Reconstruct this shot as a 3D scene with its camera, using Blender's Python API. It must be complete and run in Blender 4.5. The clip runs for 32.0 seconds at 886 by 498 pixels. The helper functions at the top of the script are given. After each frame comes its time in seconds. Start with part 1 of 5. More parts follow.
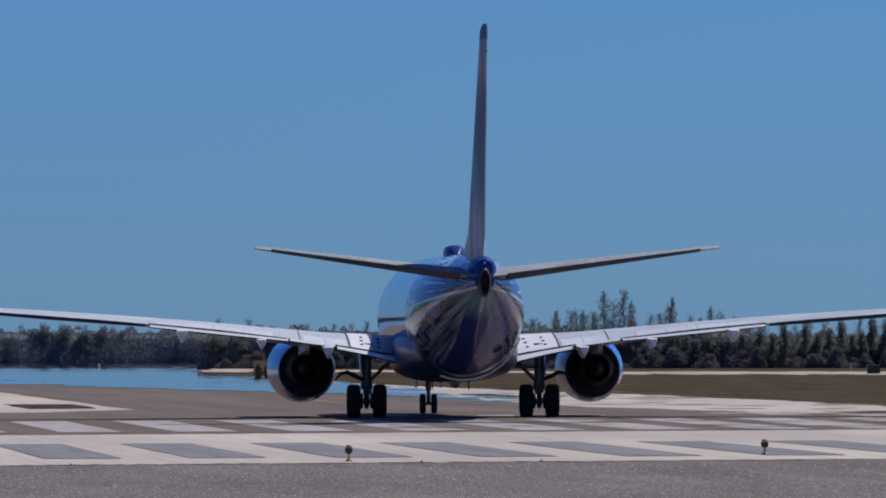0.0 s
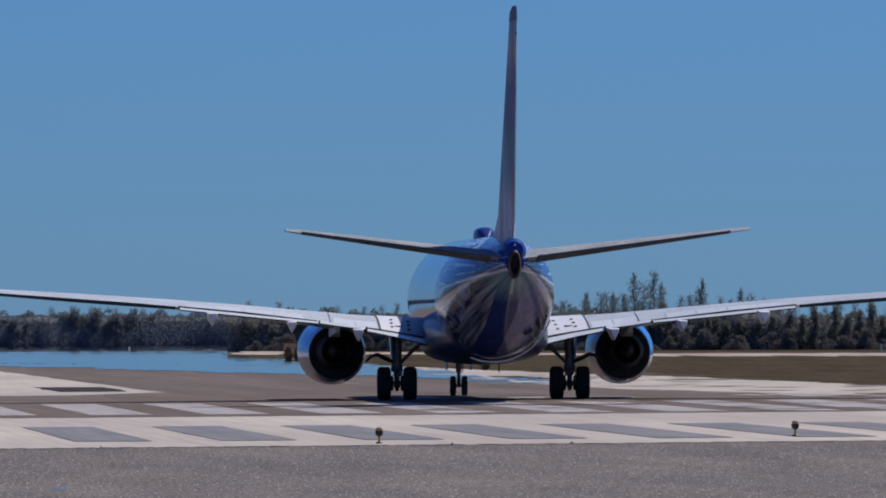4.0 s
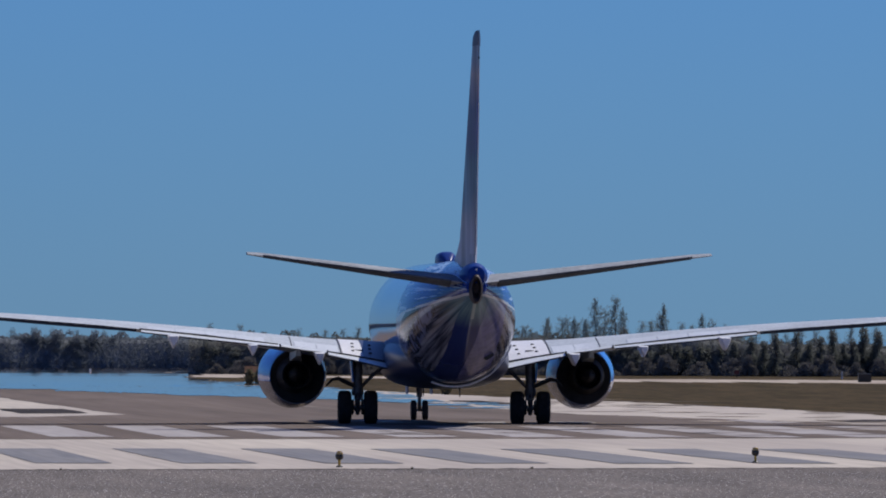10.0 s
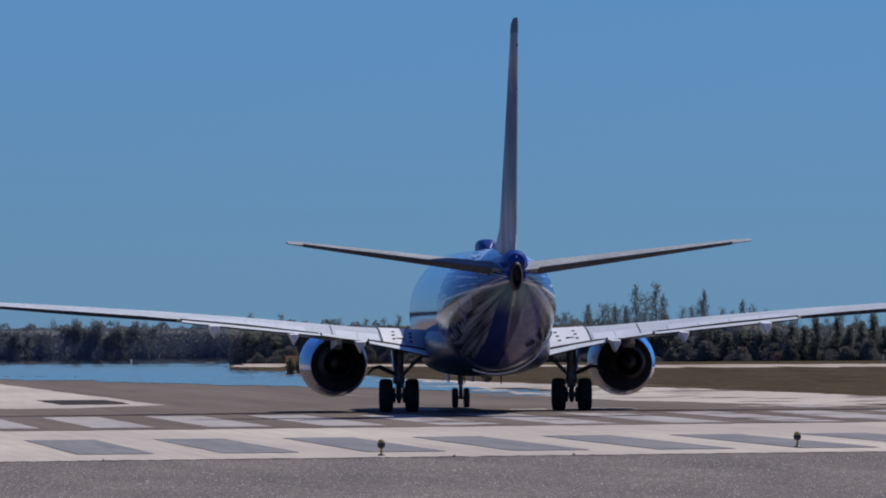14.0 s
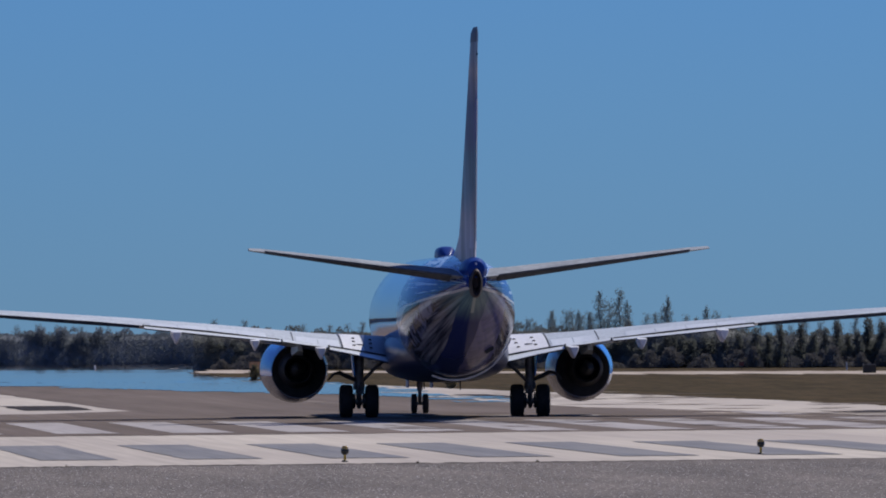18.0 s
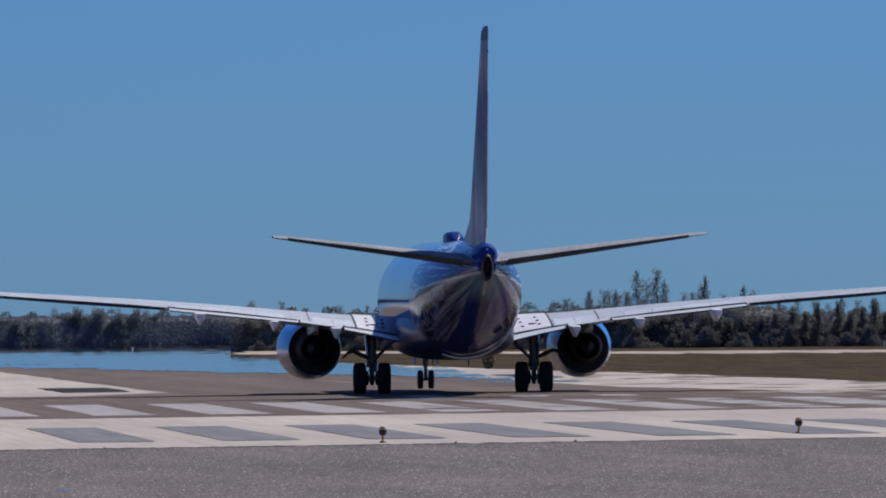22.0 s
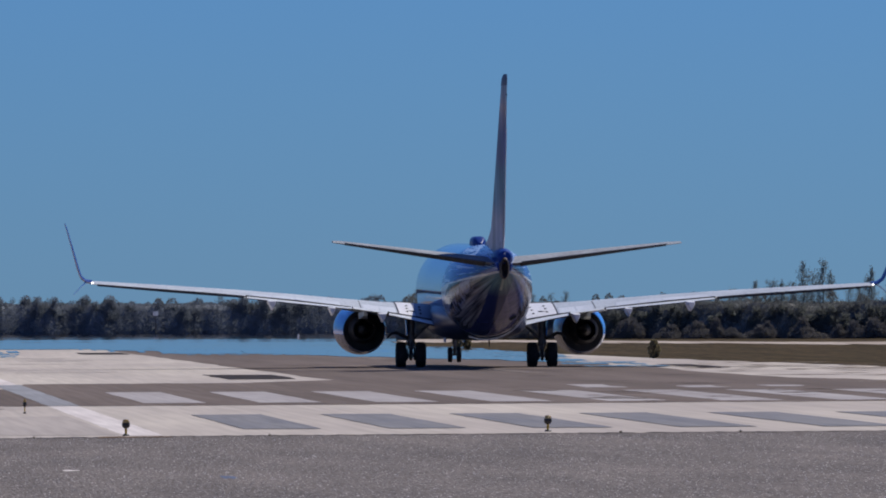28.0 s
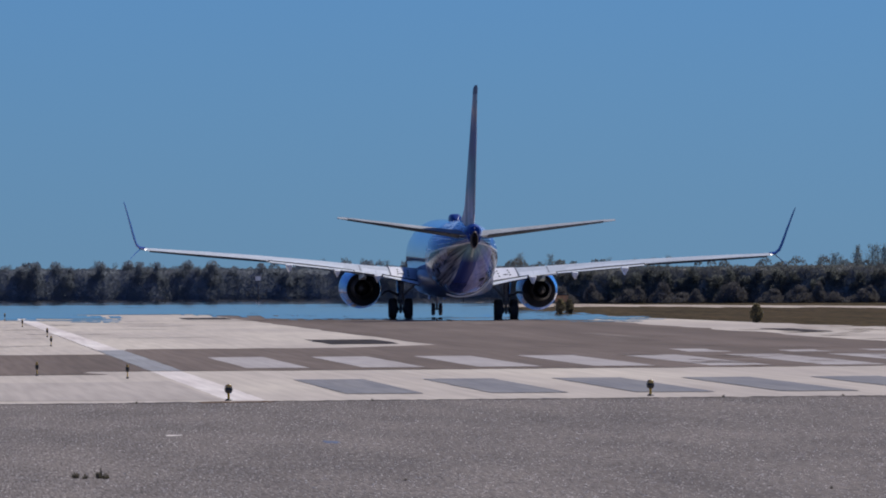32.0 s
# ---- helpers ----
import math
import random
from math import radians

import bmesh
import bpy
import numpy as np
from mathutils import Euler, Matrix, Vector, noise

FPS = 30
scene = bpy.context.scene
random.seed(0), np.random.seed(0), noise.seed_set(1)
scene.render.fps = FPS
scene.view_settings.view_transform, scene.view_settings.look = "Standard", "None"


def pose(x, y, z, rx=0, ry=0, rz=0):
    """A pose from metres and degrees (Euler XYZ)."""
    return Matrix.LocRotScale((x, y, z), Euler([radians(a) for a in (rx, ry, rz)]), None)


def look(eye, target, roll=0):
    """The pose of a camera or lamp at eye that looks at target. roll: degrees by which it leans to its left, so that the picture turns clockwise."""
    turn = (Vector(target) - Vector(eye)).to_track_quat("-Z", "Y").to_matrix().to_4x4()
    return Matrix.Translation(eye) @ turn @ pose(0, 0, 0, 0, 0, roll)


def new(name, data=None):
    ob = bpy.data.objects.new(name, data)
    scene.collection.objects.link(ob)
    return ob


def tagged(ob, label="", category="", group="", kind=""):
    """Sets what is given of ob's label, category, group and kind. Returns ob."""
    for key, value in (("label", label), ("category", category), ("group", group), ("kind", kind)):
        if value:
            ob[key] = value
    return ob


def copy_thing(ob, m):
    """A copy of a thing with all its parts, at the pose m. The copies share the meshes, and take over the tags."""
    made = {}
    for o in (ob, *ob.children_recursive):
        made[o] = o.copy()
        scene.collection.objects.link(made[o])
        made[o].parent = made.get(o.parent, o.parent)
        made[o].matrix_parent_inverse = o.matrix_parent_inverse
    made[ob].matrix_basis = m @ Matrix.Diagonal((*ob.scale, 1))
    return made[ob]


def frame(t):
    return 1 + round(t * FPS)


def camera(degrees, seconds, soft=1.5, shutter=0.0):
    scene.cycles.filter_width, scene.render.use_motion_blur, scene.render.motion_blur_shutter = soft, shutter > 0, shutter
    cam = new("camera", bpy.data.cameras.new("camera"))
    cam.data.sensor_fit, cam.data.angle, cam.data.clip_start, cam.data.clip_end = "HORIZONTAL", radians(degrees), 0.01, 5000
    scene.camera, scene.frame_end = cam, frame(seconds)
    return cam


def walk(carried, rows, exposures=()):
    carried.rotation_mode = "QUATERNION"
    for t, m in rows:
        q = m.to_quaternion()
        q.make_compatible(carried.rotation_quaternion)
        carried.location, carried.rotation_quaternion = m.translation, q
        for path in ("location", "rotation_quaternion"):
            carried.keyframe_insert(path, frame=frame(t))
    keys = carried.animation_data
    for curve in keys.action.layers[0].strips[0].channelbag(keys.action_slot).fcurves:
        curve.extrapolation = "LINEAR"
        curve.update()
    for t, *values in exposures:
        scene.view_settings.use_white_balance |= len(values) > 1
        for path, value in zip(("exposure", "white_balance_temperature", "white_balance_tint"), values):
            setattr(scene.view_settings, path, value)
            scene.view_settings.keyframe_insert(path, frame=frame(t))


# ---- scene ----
EYE = 2.95
cam = camera(5.0, 32.0, soft=1.9)


def aim(azimuth, elevation, lean):
    """The pose of the tripod head: degrees right of the runway's line, degrees up, degrees of lean."""
    return pose(0, 0, EYE, 90 + elevation, -lean, -azimuth)


walk(cam, [
    (0, aim(4.990, 0.448, -0.21)),
    (0.5, aim(4.998, 0.471, -0.17)),
    (1, aim(5.051, 0.470, -0.31)),
    (1.5, aim(5.058, 0.483, -0.30)),
    (2, aim(4.996, 0.477, -0.28)),
    (2.5, aim(4.941, 0.413, -0.25)),
    (3, aim(4.879, 0.350, -0.47)),
    (3.5, aim(4.814, 0.333, -0.39)),
    (5.5, aim(4.938, 0.445, -0.15)),
    (6, aim(4.970, 0.452, -0.28)),
    (6.5, aim(4.965, 0.461, -0.22)),
    (7, aim(4.967, 0.465, -0.24)),
    (7.5, aim(4.975, 0.436, -0.01)),
    (8, aim(4.950, 0.406, -0.05)),
    (8.5, aim(4.929, 0.425, -0.05)),
    (9, aim(4.976, 0.456, -0.04)),
    (9.5, aim(4.994, 0.470, 0.05)),
    (10, aim(5.039, 0.485, 0.09)),
    (10.5, aim(5.021, 0.475, -0.21)),
    (11, aim(4.961, 0.471, -0.19)),
    (11.5, aim(4.917, 0.505, -0.25)),
    (12, aim(4.904, 0.507, -0.18)),
    (12.5, aim(4.822, 0.515, -0.24)),
    (13, aim(4.758, 0.476, -0.31)),
    (13.5, aim(4.755, 0.430, -0.31)),
    (14, aim(4.809, 0.416, -0.46)),
    (14.5, aim(4.837, 0.401, -0.31)),
    (16.5, aim(4.974, 0.382, -0.29)),
    (17, aim(4.964, 0.389, -0.31)),
    (17.5, aim(4.997, 0.405, -0.35)),
    (18, aim(5.014, 0.451, -0.38)),
    (18.5, aim(5.006, 0.471, -0.34)),
    (19, aim(4.978, 0.422, -0.15)),
    (19.5, aim(4.910, 0.394, -0.12)),
    (20, aim(4.876, 0.372, -0.25)),
    (20.5, aim(4.862, 0.347, -0.28)),
    (21, aim(4.864, 0.364, -0.29)),
    (21.5, aim(4.842, 0.352, -0.42)),
    (22, aim(4.803, 0.342, -0.62)),
    (22.5, aim(4.810, 0.332, -0.77)),
    (23, aim(4.778, 0.327, -0.70)),
    (23.5, aim(4.709, 0.317, -0.76)),
    (24, aim(4.617, 0.340, -0.70)),
    (24.5, aim(4.495, 0.340, -0.76)),
    (25, aim(4.428, 0.341, -0.69)),
    (25.5, aim(4.334, 0.359, -0.75)),
    (27.5, aim(3.974, 0.289, -0.27)),
    (28, aim(3.866, 0.285, -0.25)),
    (28.5, aim(3.770, 0.226, -0.39)),
    (29, aim(3.731, 0.218, -0.48)),
    (29.5, aim(3.679, 0.213, -0.49)),
    (30, aim(3.642, 0.162, -0.39)),
    (30.5, aim(3.573, 0.099, -0.25)),
    (31, aim(3.478, 0.117, -0.14)),
    (31.5, aim(3.351, 0.095, -0.24)),
    (32, aim(3.288, 0.088, -0.33)),
])

# ---- sky and sun ----
SUN_TO = Vector((0.60, 0.62, 1.0)).normalized()
world = bpy.data.worlds.new("sky")
scene.world = world
world.use_nodes = True
wn, wl = world.node_tree.nodes, world.node_tree.links
wn.clear()
sky = wn.new("ShaderNodeTexSky")
sky.sky_type = "NISHITA"
sky.sun_disc = False
sky.sun_elevation = math.asin(SUN_TO.z)
sky.sun_rotation = math.atan2(SUN_TO.x, SUN_TO.y)
sky.altitude = 0
sky.air_density = 1.0
sky.dust_density = 0.0
sky.ozone_density = 4.5
tint = wn.new("ShaderNodeMix")
tint.data_type, tint.blend_type = "RGBA", "MULTIPLY"
tint.inputs["Factor"].default_value = 1.0
# the sky's colour is deepest near the horizon and pales towards the zenith
ways = wn.new("ShaderNodeTexCoord")
height = wn.new("ShaderNodeSeparateXYZ")
wl.new(ways.outputs["Generated"], height.inputs[0])
rise = wn.new("ShaderNodeMapRange")
rise.inputs["From Min"].default_value, rise.inputs["From Max"].default_value = 0.06, 0.5
wl.new(height.outputs[2], rise.inputs["Value"])
shade = wn.new("ShaderNodeMix")
shade.data_type = "RGBA"
shade.inputs["A"].default_value = (0.146, 0.314, 0.694, 1)
shade.inputs["B"].default_value = (0.375, 0.445, 0.73, 1)
wl.new(rise.outputs[0], shade.inputs["Factor"])
wl.new(shade.outputs["Result"], tint.inputs["B"])
wl.new(sky.outputs[0], tint.inputs["A"])
back = wn.new("ShaderNodeBackground")
back.inputs["Strength"].default_value = 0.10
wl.new(tint.outputs["Result"], back.inputs["Color"])
wout = wn.new("ShaderNodeOutputWorld")
wl.new(back.outputs[0], wout.inputs[0])

sun = new("sun", bpy.data.lights.new("sun", "SUN"))
sun.data.energy = 4.0
sun.data.angle = radians(0.53)
sun.data.color = (1.0, 0.95, 0.91)
sun.matrix_world = look(SUN_TO * 100, (0, 0, 0))
scene.view_settings.exposure = 0.0


# ---- materials ----
def material(name, base, rough=0.6, metal=0.0, spec=0.5, coat=0.0, vary=0.0, scale=(1, 1, 1), second=None, fine=0.0, fine_scale=(1, 1, 1)):
    """A surface whose colour drifts between two tones at one scale (vary) and at a finer one (fine)."""
    m = bpy.data.materials.new(name)
    m.use_nodes = True
    n, l = m.node_tree.nodes, m.node_tree.links
    p = n["Principled BSDF"]
    p.inputs["Roughness"].default_value = rough
    p.inputs["Metallic"].default_value = metal
    p.inputs["Specular IOR Level"].default_value = spec
    p.inputs["Coat Weight"].default_value = coat
    p.inputs["Coat Roughness"].default_value = 0.06
    p.inputs["Base Color"].default_value = (*base, 1)
    if vary or fine:
        tc = n.new("ShaderNodeTexCoord")
        out = None
        other = second or tuple(c * (1 - vary) for c in base)

        def grain(sc, det):
            mp = n.new("ShaderNodeMapping")
            mp.inputs["Scale"].default_value = sc
            l.new(tc.outputs["Object"], mp.inputs["Vector"])
            nz = n.new("ShaderNodeTexNoise")
            nz.inputs["Scale"].default_value = 1.0
            nz.inputs["Detail"].default_value = det
            l.new(mp.outputs[0], nz.inputs["Vector"])
            rmp = n.new("ShaderNodeMapRange")
            rmp.inputs["From Min"].default_value, rmp.inputs["From Max"].default_value = 0.35, 0.65
            l.new(nz.outputs["Fac"], rmp.inputs["Value"])
            return rmp

        rmp = grain(scale, 4.0)
        mix = n.new("ShaderNodeMix")
        mix.data_type = "RGBA"
        mix.inputs["A"].default_value = (*base, 1)
        mix.inputs["B"].default_value = (*other, 1)
        l.new(rmp.outputs[0], mix.inputs["Factor"])
        out = mix
        if fine:
            rf = grain(fine_scale, 3.0)
            mul = n.new("ShaderNodeMix")
            mul.data_type, mul.blend_type = "RGBA", "MULTIPLY"
            mul.inputs["Factor"].default_value = 1.0
            ramp = n.new("ShaderNodeMapRange")
            ramp.inputs["To Min"].default_value, ramp.inputs["To Max"].default_value = 1 - fine, 1 + fine
            l.new(rf.outputs[0], ramp.inputs["Value"])
            l.new(mix.outputs["Result"], mul.inputs["A"])
            l.new(ramp.outputs[0], mul.inputs["B"])
            out = mul
        l.new(out.outputs["Result"], p.inputs["Base Color"])
    return m


FLAT = 0.06  # gloss of dry ground, seen at a very low angle
M_GRASS = material("dry_grass", (0.078, 0.056, 0.031), 0.95, spec=0.02, vary=0.5, second=(0.050, 0.039, 0.020), scale=(0.5, 0.03, 1), fine=0.4, fine_scale=(6, 0.15, 1))
M_ASPHALT = material("weathered_asphalt", (0.186, 0.161, 0.144), 0.95, spec=FLAT, vary=0.3, second=(0.128, 0.112, 0.102), scale=(0.5, 0.05, 1), fine=0.42, fine_scale=(34, 0.7, 1))
M_RUNWAY = material("rubbered_asphalt", (0.135, 0.108, 0.092), 0.95, spec=FLAT, vary=0.3, second=(0.175, 0.14, 0.12), scale=(0.35, 0.012, 1), fine=0.12, fine_scale=(5, 0.05, 1))
M_CONCRETE = material("pale_concrete", (0.53, 0.472, 0.405), 0.95, spec=FLAT, vary=0.3, second=(0.42, 0.37, 0.33), scale=(0.16, 0.02, 1), fine=0.08, fine_scale=(4, 0.06, 1))
M_STAIN = material("greyed_concrete", (0.43, 0.38, 0.34), 0.95, spec=FLAT, vary=0.3, second=(0.37, 0.33, 0.30), scale=(0.25, 0.02, 1), fine=0.08, fine_scale=(4, 0.06, 1))
M_SAND = material("sandy_shoulder", (0.50, 0.43, 0.36), 0.95, spec=FLAT, vary=0.4, second=(0.33, 0.27, 0.22), scale=(0.4, 0.02, 1), fine=0.12, fine_scale=(3, 0.05, 1))
M_MARK = material("worn_white_paint", (0.40, 0.37, 0.36), 0.9, spec=FLAT, vary=0.2, second=(0.34, 0.31, 0.30), scale=(0.6, 0.05, 1), fine=0.08, fine_scale=(6, 0.1, 1))
M_LINE = material("white_line_paint", (0.72, 0.665, 0.62), 0.9, spec=FLAT, vary=0.2, second=(0.56, 0.50, 0.47), scale=(0.6, 0.03, 1), fine=0.08, fine_scale=(6, 0.1, 1))
M_WORNLINE = material("greyed_line_paint", (0.29, 0.295, 0.305), 0.9, spec=FLAT, vary=0.3, second=(0.25, 0.25, 0.26), scale=(0.6, 0.05, 1), fine=0.08, fine_scale=(6, 0.1, 1))
M_GREYMARK = material("greyed_paint", (0.185, 0.185, 0.20), 0.9, spec=FLAT, vary=0.2, second=(0.225, 0.22, 0.225), scale=(0.8, 0.06, 1), fine=0.1, fine_scale=(6, 0.1, 1))
M_FADED = material("faded_paint", (0.22, 0.18, 0.155), 0.9, spec=FLAT, vary=0.2, second=(0.17, 0.14, 0.12), scale=(0.6, 0.05, 1), fine=0.1, fine_scale=(6, 0.1, 1))
M_TAR = material("black_tar", (0.05, 0.042, 0.04), 0.9, spec=FLAT, vary=0.4, scale=(1.5, 0.08, 1))
M_MIRAGE = bpy.data.materials.new("heat_shimmer")
M_MIRAGE.use_nodes = True
mirror = M_MIRAGE.node_tree.nodes.new("ShaderNodeBsdfGlossy")
mirror.inputs["Color"].default_value = (1.0, 0.90, 0.84, 1)
mirror.inputs["Roughness"].default_value = 0.04
M_MIRAGE.node_tree.links.new(mirror.outputs[0], M_MIRAGE.node_tree.nodes["Material Output"].inputs["Surface"])


def leafy(m, colour, share):
    """Lets part of the light through the leaves."""
    n, l = m.node_tree.nodes, m.node_tree.links
    thin = n.new("ShaderNodeBsdfTranslucent")
    thin.inputs["Color"].default_value = (*colour, 1)
    mix = n.new("ShaderNodeMixShader")
    mix.inputs[0].default_value = share
    l.new(n["Principled BSDF"].outputs[0], mix.inputs[1])
    l.new(thin.outputs[0], mix.inputs[2])
    l.new(mix.outputs[0], n["Material Output"].inputs["Surface"])
    return m


# distance haze is put into these pale foliage colours, bluest for the far woods
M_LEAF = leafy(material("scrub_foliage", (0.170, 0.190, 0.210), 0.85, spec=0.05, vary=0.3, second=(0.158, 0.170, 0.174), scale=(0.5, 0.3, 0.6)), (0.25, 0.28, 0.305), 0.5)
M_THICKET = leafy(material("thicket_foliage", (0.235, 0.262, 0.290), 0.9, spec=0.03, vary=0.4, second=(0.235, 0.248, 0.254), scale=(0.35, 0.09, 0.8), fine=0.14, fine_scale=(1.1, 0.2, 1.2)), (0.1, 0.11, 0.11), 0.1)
M_SCRUB = leafy(material("olive_scrub", (0.165, 0.172, 0.164), 0.85, spec=0.05, vary=0.3, second=(0.162, 0.158, 0.138), scale=(0.5, 0.3, 0.6)), (0.24, 0.25, 0.235), 0.5)
M_BUSH = leafy(material("olive_thicket", (0.225, 0.236, 0.225), 0.9, spec=0.03, vary=0.4, second=(0.238, 0.228, 0.200), scale=(0.2, 0.12, 0.8), fine=0.16, fine_scale=(1.0, 0.2, 1.1)), (0.08, 0.09, 0.08), 0.1)
M_PINE = leafy(material("pine_foliage", (0.20, 0.25, 0.27), 0.85, spec=0.05, vary=0.4, second=(0.21, 0.24, 0.23), scale=(0.4, 0.4, 0.4)), (0.34, 0.41, 0.42), 0.4)
M_DARKPINE = leafy(material("dark_pine_foliage", (0.160, 0.169, 0.158), 0.85, spec=0.05, vary=0.3, second=(0.155, 0.155, 0.135), scale=(0.8, 0.8, 0.8)), (0.245, 0.26, 0.235), 0.5)
M_HAZELEAF = leafy(material("hazed_tree_foliage", (0.195, 0.217, 0.240), 0.85, spec=0.05, vary=0.3, second=(0.184, 0.198, 0.206), scale=(0.8, 0.8, 0.8)), (0.30, 0.335, 0.36), 0.5)
M_DRYBUSH = leafy(material("dry_bush_foliage", (0.205, 0.195, 0.185), 0.85, spec=0.05, vary=0.3, second=(0.180, 0.176, 0.160), scale=(0.8, 0.8, 0.8)), (0.30, 0.28, 0.25), 0.25)
M_WATER = material("calm_water", (0.05, 0.10, 0.12), 0.06, spec=0.5, vary=0.3, scale=(0.02, 0.01, 1))
M_BARK = material("grey_bark", (0.10, 0.08, 0.062), 0.9, spec=0.2, vary=0.4, scale=(6, 6, 1.5))


# ---- building helpers ----
def finish(ob_name, bm, mat, smooth):
    me = bpy.data.meshes.new(ob_name)
    bmesh.ops.recalc_face_normals(bm, faces=bm.faces)
    bm.to_mesh(me)
    bm.free()
    for mt in (mat if isinstance(mat, (list, tuple)) else [mat]):
        me.materials.append(mt)
    if smooth:
        me.polygons.foreach_set("use_smooth", [True] * len(me.polygons))
        me.set_sharp_from_angle(angle=radians(38))
    return me


def part(name, bm, mat, parent=None, label="", smooth=True, at=None):
    """One bmesh as one mesh object under a thing or a part."""
    ob = new(name, finish(name, bm, mat, smooth))
    if parent is not None:
        ob.parent = parent
    if at is not None:
        ob.matrix_basis = at
    if label:
        ob["label"] = label
    return ob


def thing(name, label, category, group="", kind="", at=None):
    ob = new(name)
    ob.empty_display_size = 0.3
    if at is not None:
        ob.matrix_basis = at
    return tagged(ob, label, category, group, kind)


def add_box(bm, c, s, bevel=0.0, rot=None):
    r = bmesh.ops.create_cube(bm, size=1.0)
    m = Matrix.Translation(c) @ (rot.to_4x4() if rot else Matrix.Identity(4)) @ Matrix.Diagonal((*s, 1))
    bmesh.ops.transform(bm, matrix=m, verts=r["verts"])
    if bevel:
        edges = list({e for v in r["verts"] for e in v.link_edges})
        bmesh.ops.bevel(bm, geom=edges, offset=bevel, segments=2, affect="EDGES")
    return bm


def box(c, s, bevel=0.0, rot=None):
    return add_box(bmesh.new(), c, s, bevel, rot)


def add_loft(bm, rings, caps=True, closed=True):
    rows = [[bm.verts.new(p) for p in ring] for ring in rings]
    k = len(rows[0])
    for a, b in zip(rows, rows[1:]):
        for i in range(k if closed else k - 1):
            j = (i + 1) % k
            bm.faces.new((a[i], a[j], b[j], b[i]))
    if caps:
        bm.faces.new(rows[0])
        bm.faces.new(rows[-1])
    return bm


def loft(rings, caps=True, closed=True):
    return add_loft(bmesh.new(), rings, caps, closed)


def add_tube(bm, pts, radii, seg=10):
    """A round bar along a line of points."""
    pts = [Vector(p) for p in pts]
    if not isinstance(radii, (list, tuple)):
        radii = [radii] * len(pts)
    rings = []
    for i, p in enumerate(pts):
        d = (pts[min(i + 1, len(pts) - 1)] - pts[max(i - 1, 0)]).normalized()
        side = d.cross(Vector((0, 0, 1)) if abs(d.z) < 0.9 else Vector((0, 1, 0))).normalized()
        up = side.cross(d)
        rings.append([p + radii[i] * (math.cos(a) * side + math.sin(a) * up) for a in [2 * math.pi * k / seg for k in range(seg)]])
    return add_loft(bm, rings)


def tube(pts, radii, seg=10):
    return add_tube(bmesh.new(), pts, radii, seg)


def lathe(profile, seg=32, axis="Z"):
    """A turned body from (radius, height) pairs, about Z, X or Y."""
    bm = bmesh.new()
    rings = []
    for r, h in profile:
        ring = []
        for k in range(seg):
            a = 2 * math.pi * k / seg
            c, s = r * math.cos(a), r * math.sin(a)
            ring.append({"Z": (c, s, h), "X": (h, c, s), "Y": (c, h, s)}[axis])
        rings.append(ring)
    return add_loft(bm, rings, caps=True)


def sheet(name, pts, z, mat, label, parent=None, thick=0.0, kind="structure", category=""):
    """A flat piece of ground from its outline, with edges down to the ground."""
    bm = bmesh.new()
    top = [bm.verts.new((x, y, z)) for x, y in pts]
    bm.faces.new(top)
    if thick:
        low = [bm.verts.new((x, y, z - thick)) for x, y in pts]
        for i in range(len(pts)):
            j = (i + 1) % len(pts)
            bm.faces.new((top[i], low[i], low[j], top[j]))
    ob = part(name, bm, mat, parent, smooth=False)
    if parent is None:
        tagged(ob, label, category or name.replace("_", " "), kind=kind)
    return ob


def ragged(a, b, n, amp, rnd):
    """Points from a to b with an uneven edge."""
    out = []
    for i in range(n + 1):
        t = i / n
        out.append((a[0] + (b[0] - a[0]) * t + rnd.uniform(-amp[0], amp[0]), a[1] + (b[1] - a[1]) * t + rnd.uniform(-amp[1], amp[1])))
    return out


# ---- ground and runway ----
rnd = random.Random(7)
sheet("ground", [(-3000, -400), (3000, -400), (3000, 4600), (-3000, 4600)], 0.0, M_GRASS, "wide flat field of dry brown grass", category="ground")
sheet("pavement", [(-60, -20), (90, -20)] + ragged((90, 238.0), (23, 223.0), 170, (0.05, 0.7), rnd) + ragged((22.8, 222.9), (9, 220.2), 80, (0.03, 0.6), rnd) + ragged((8.9, 220.2), (5, 217.9), 30, (0.02, 0.5), rnd) + ragged((4.9, 217.8), (-60, 215.0), 200, (0.05, 0.6), rnd), 0.006, M_ASPHALT,
              "weathered grey asphalt overrun with loose grit", category="pavement")
# full width of pale pavement, then the rubbered asphalt in its middle
sheet("runway", [(-40, 215), (30, 215), (49.0, 222)] + ragged((49.4, 330), (48.5, 420), 30, (0.5, 3), rnd) + ragged((48.4, 423), (44.5, 498), 30, (0.6, 3), rnd) + [(44.3, 500), (42.6, 550), (41.4, 600), (43.0, 690), (55, 884), (-40, 884)], 0.004, M_CONCRETE, "pale concrete runway surface", category="runway")
strip = [(21.05, 352)] + ragged((21.05, 373), (20.3, 880), 60, (0.12, 1.5), rnd) + ragged((38.6, 880), (38.0, 352), 60, (0.4, 1.5), rnd)
sheet("asphalt_strip", [(x, y) for x, y in strip], 0.008, M_RUNWAY, "brown rubber-stained asphalt along the runway's middle", category="runway")
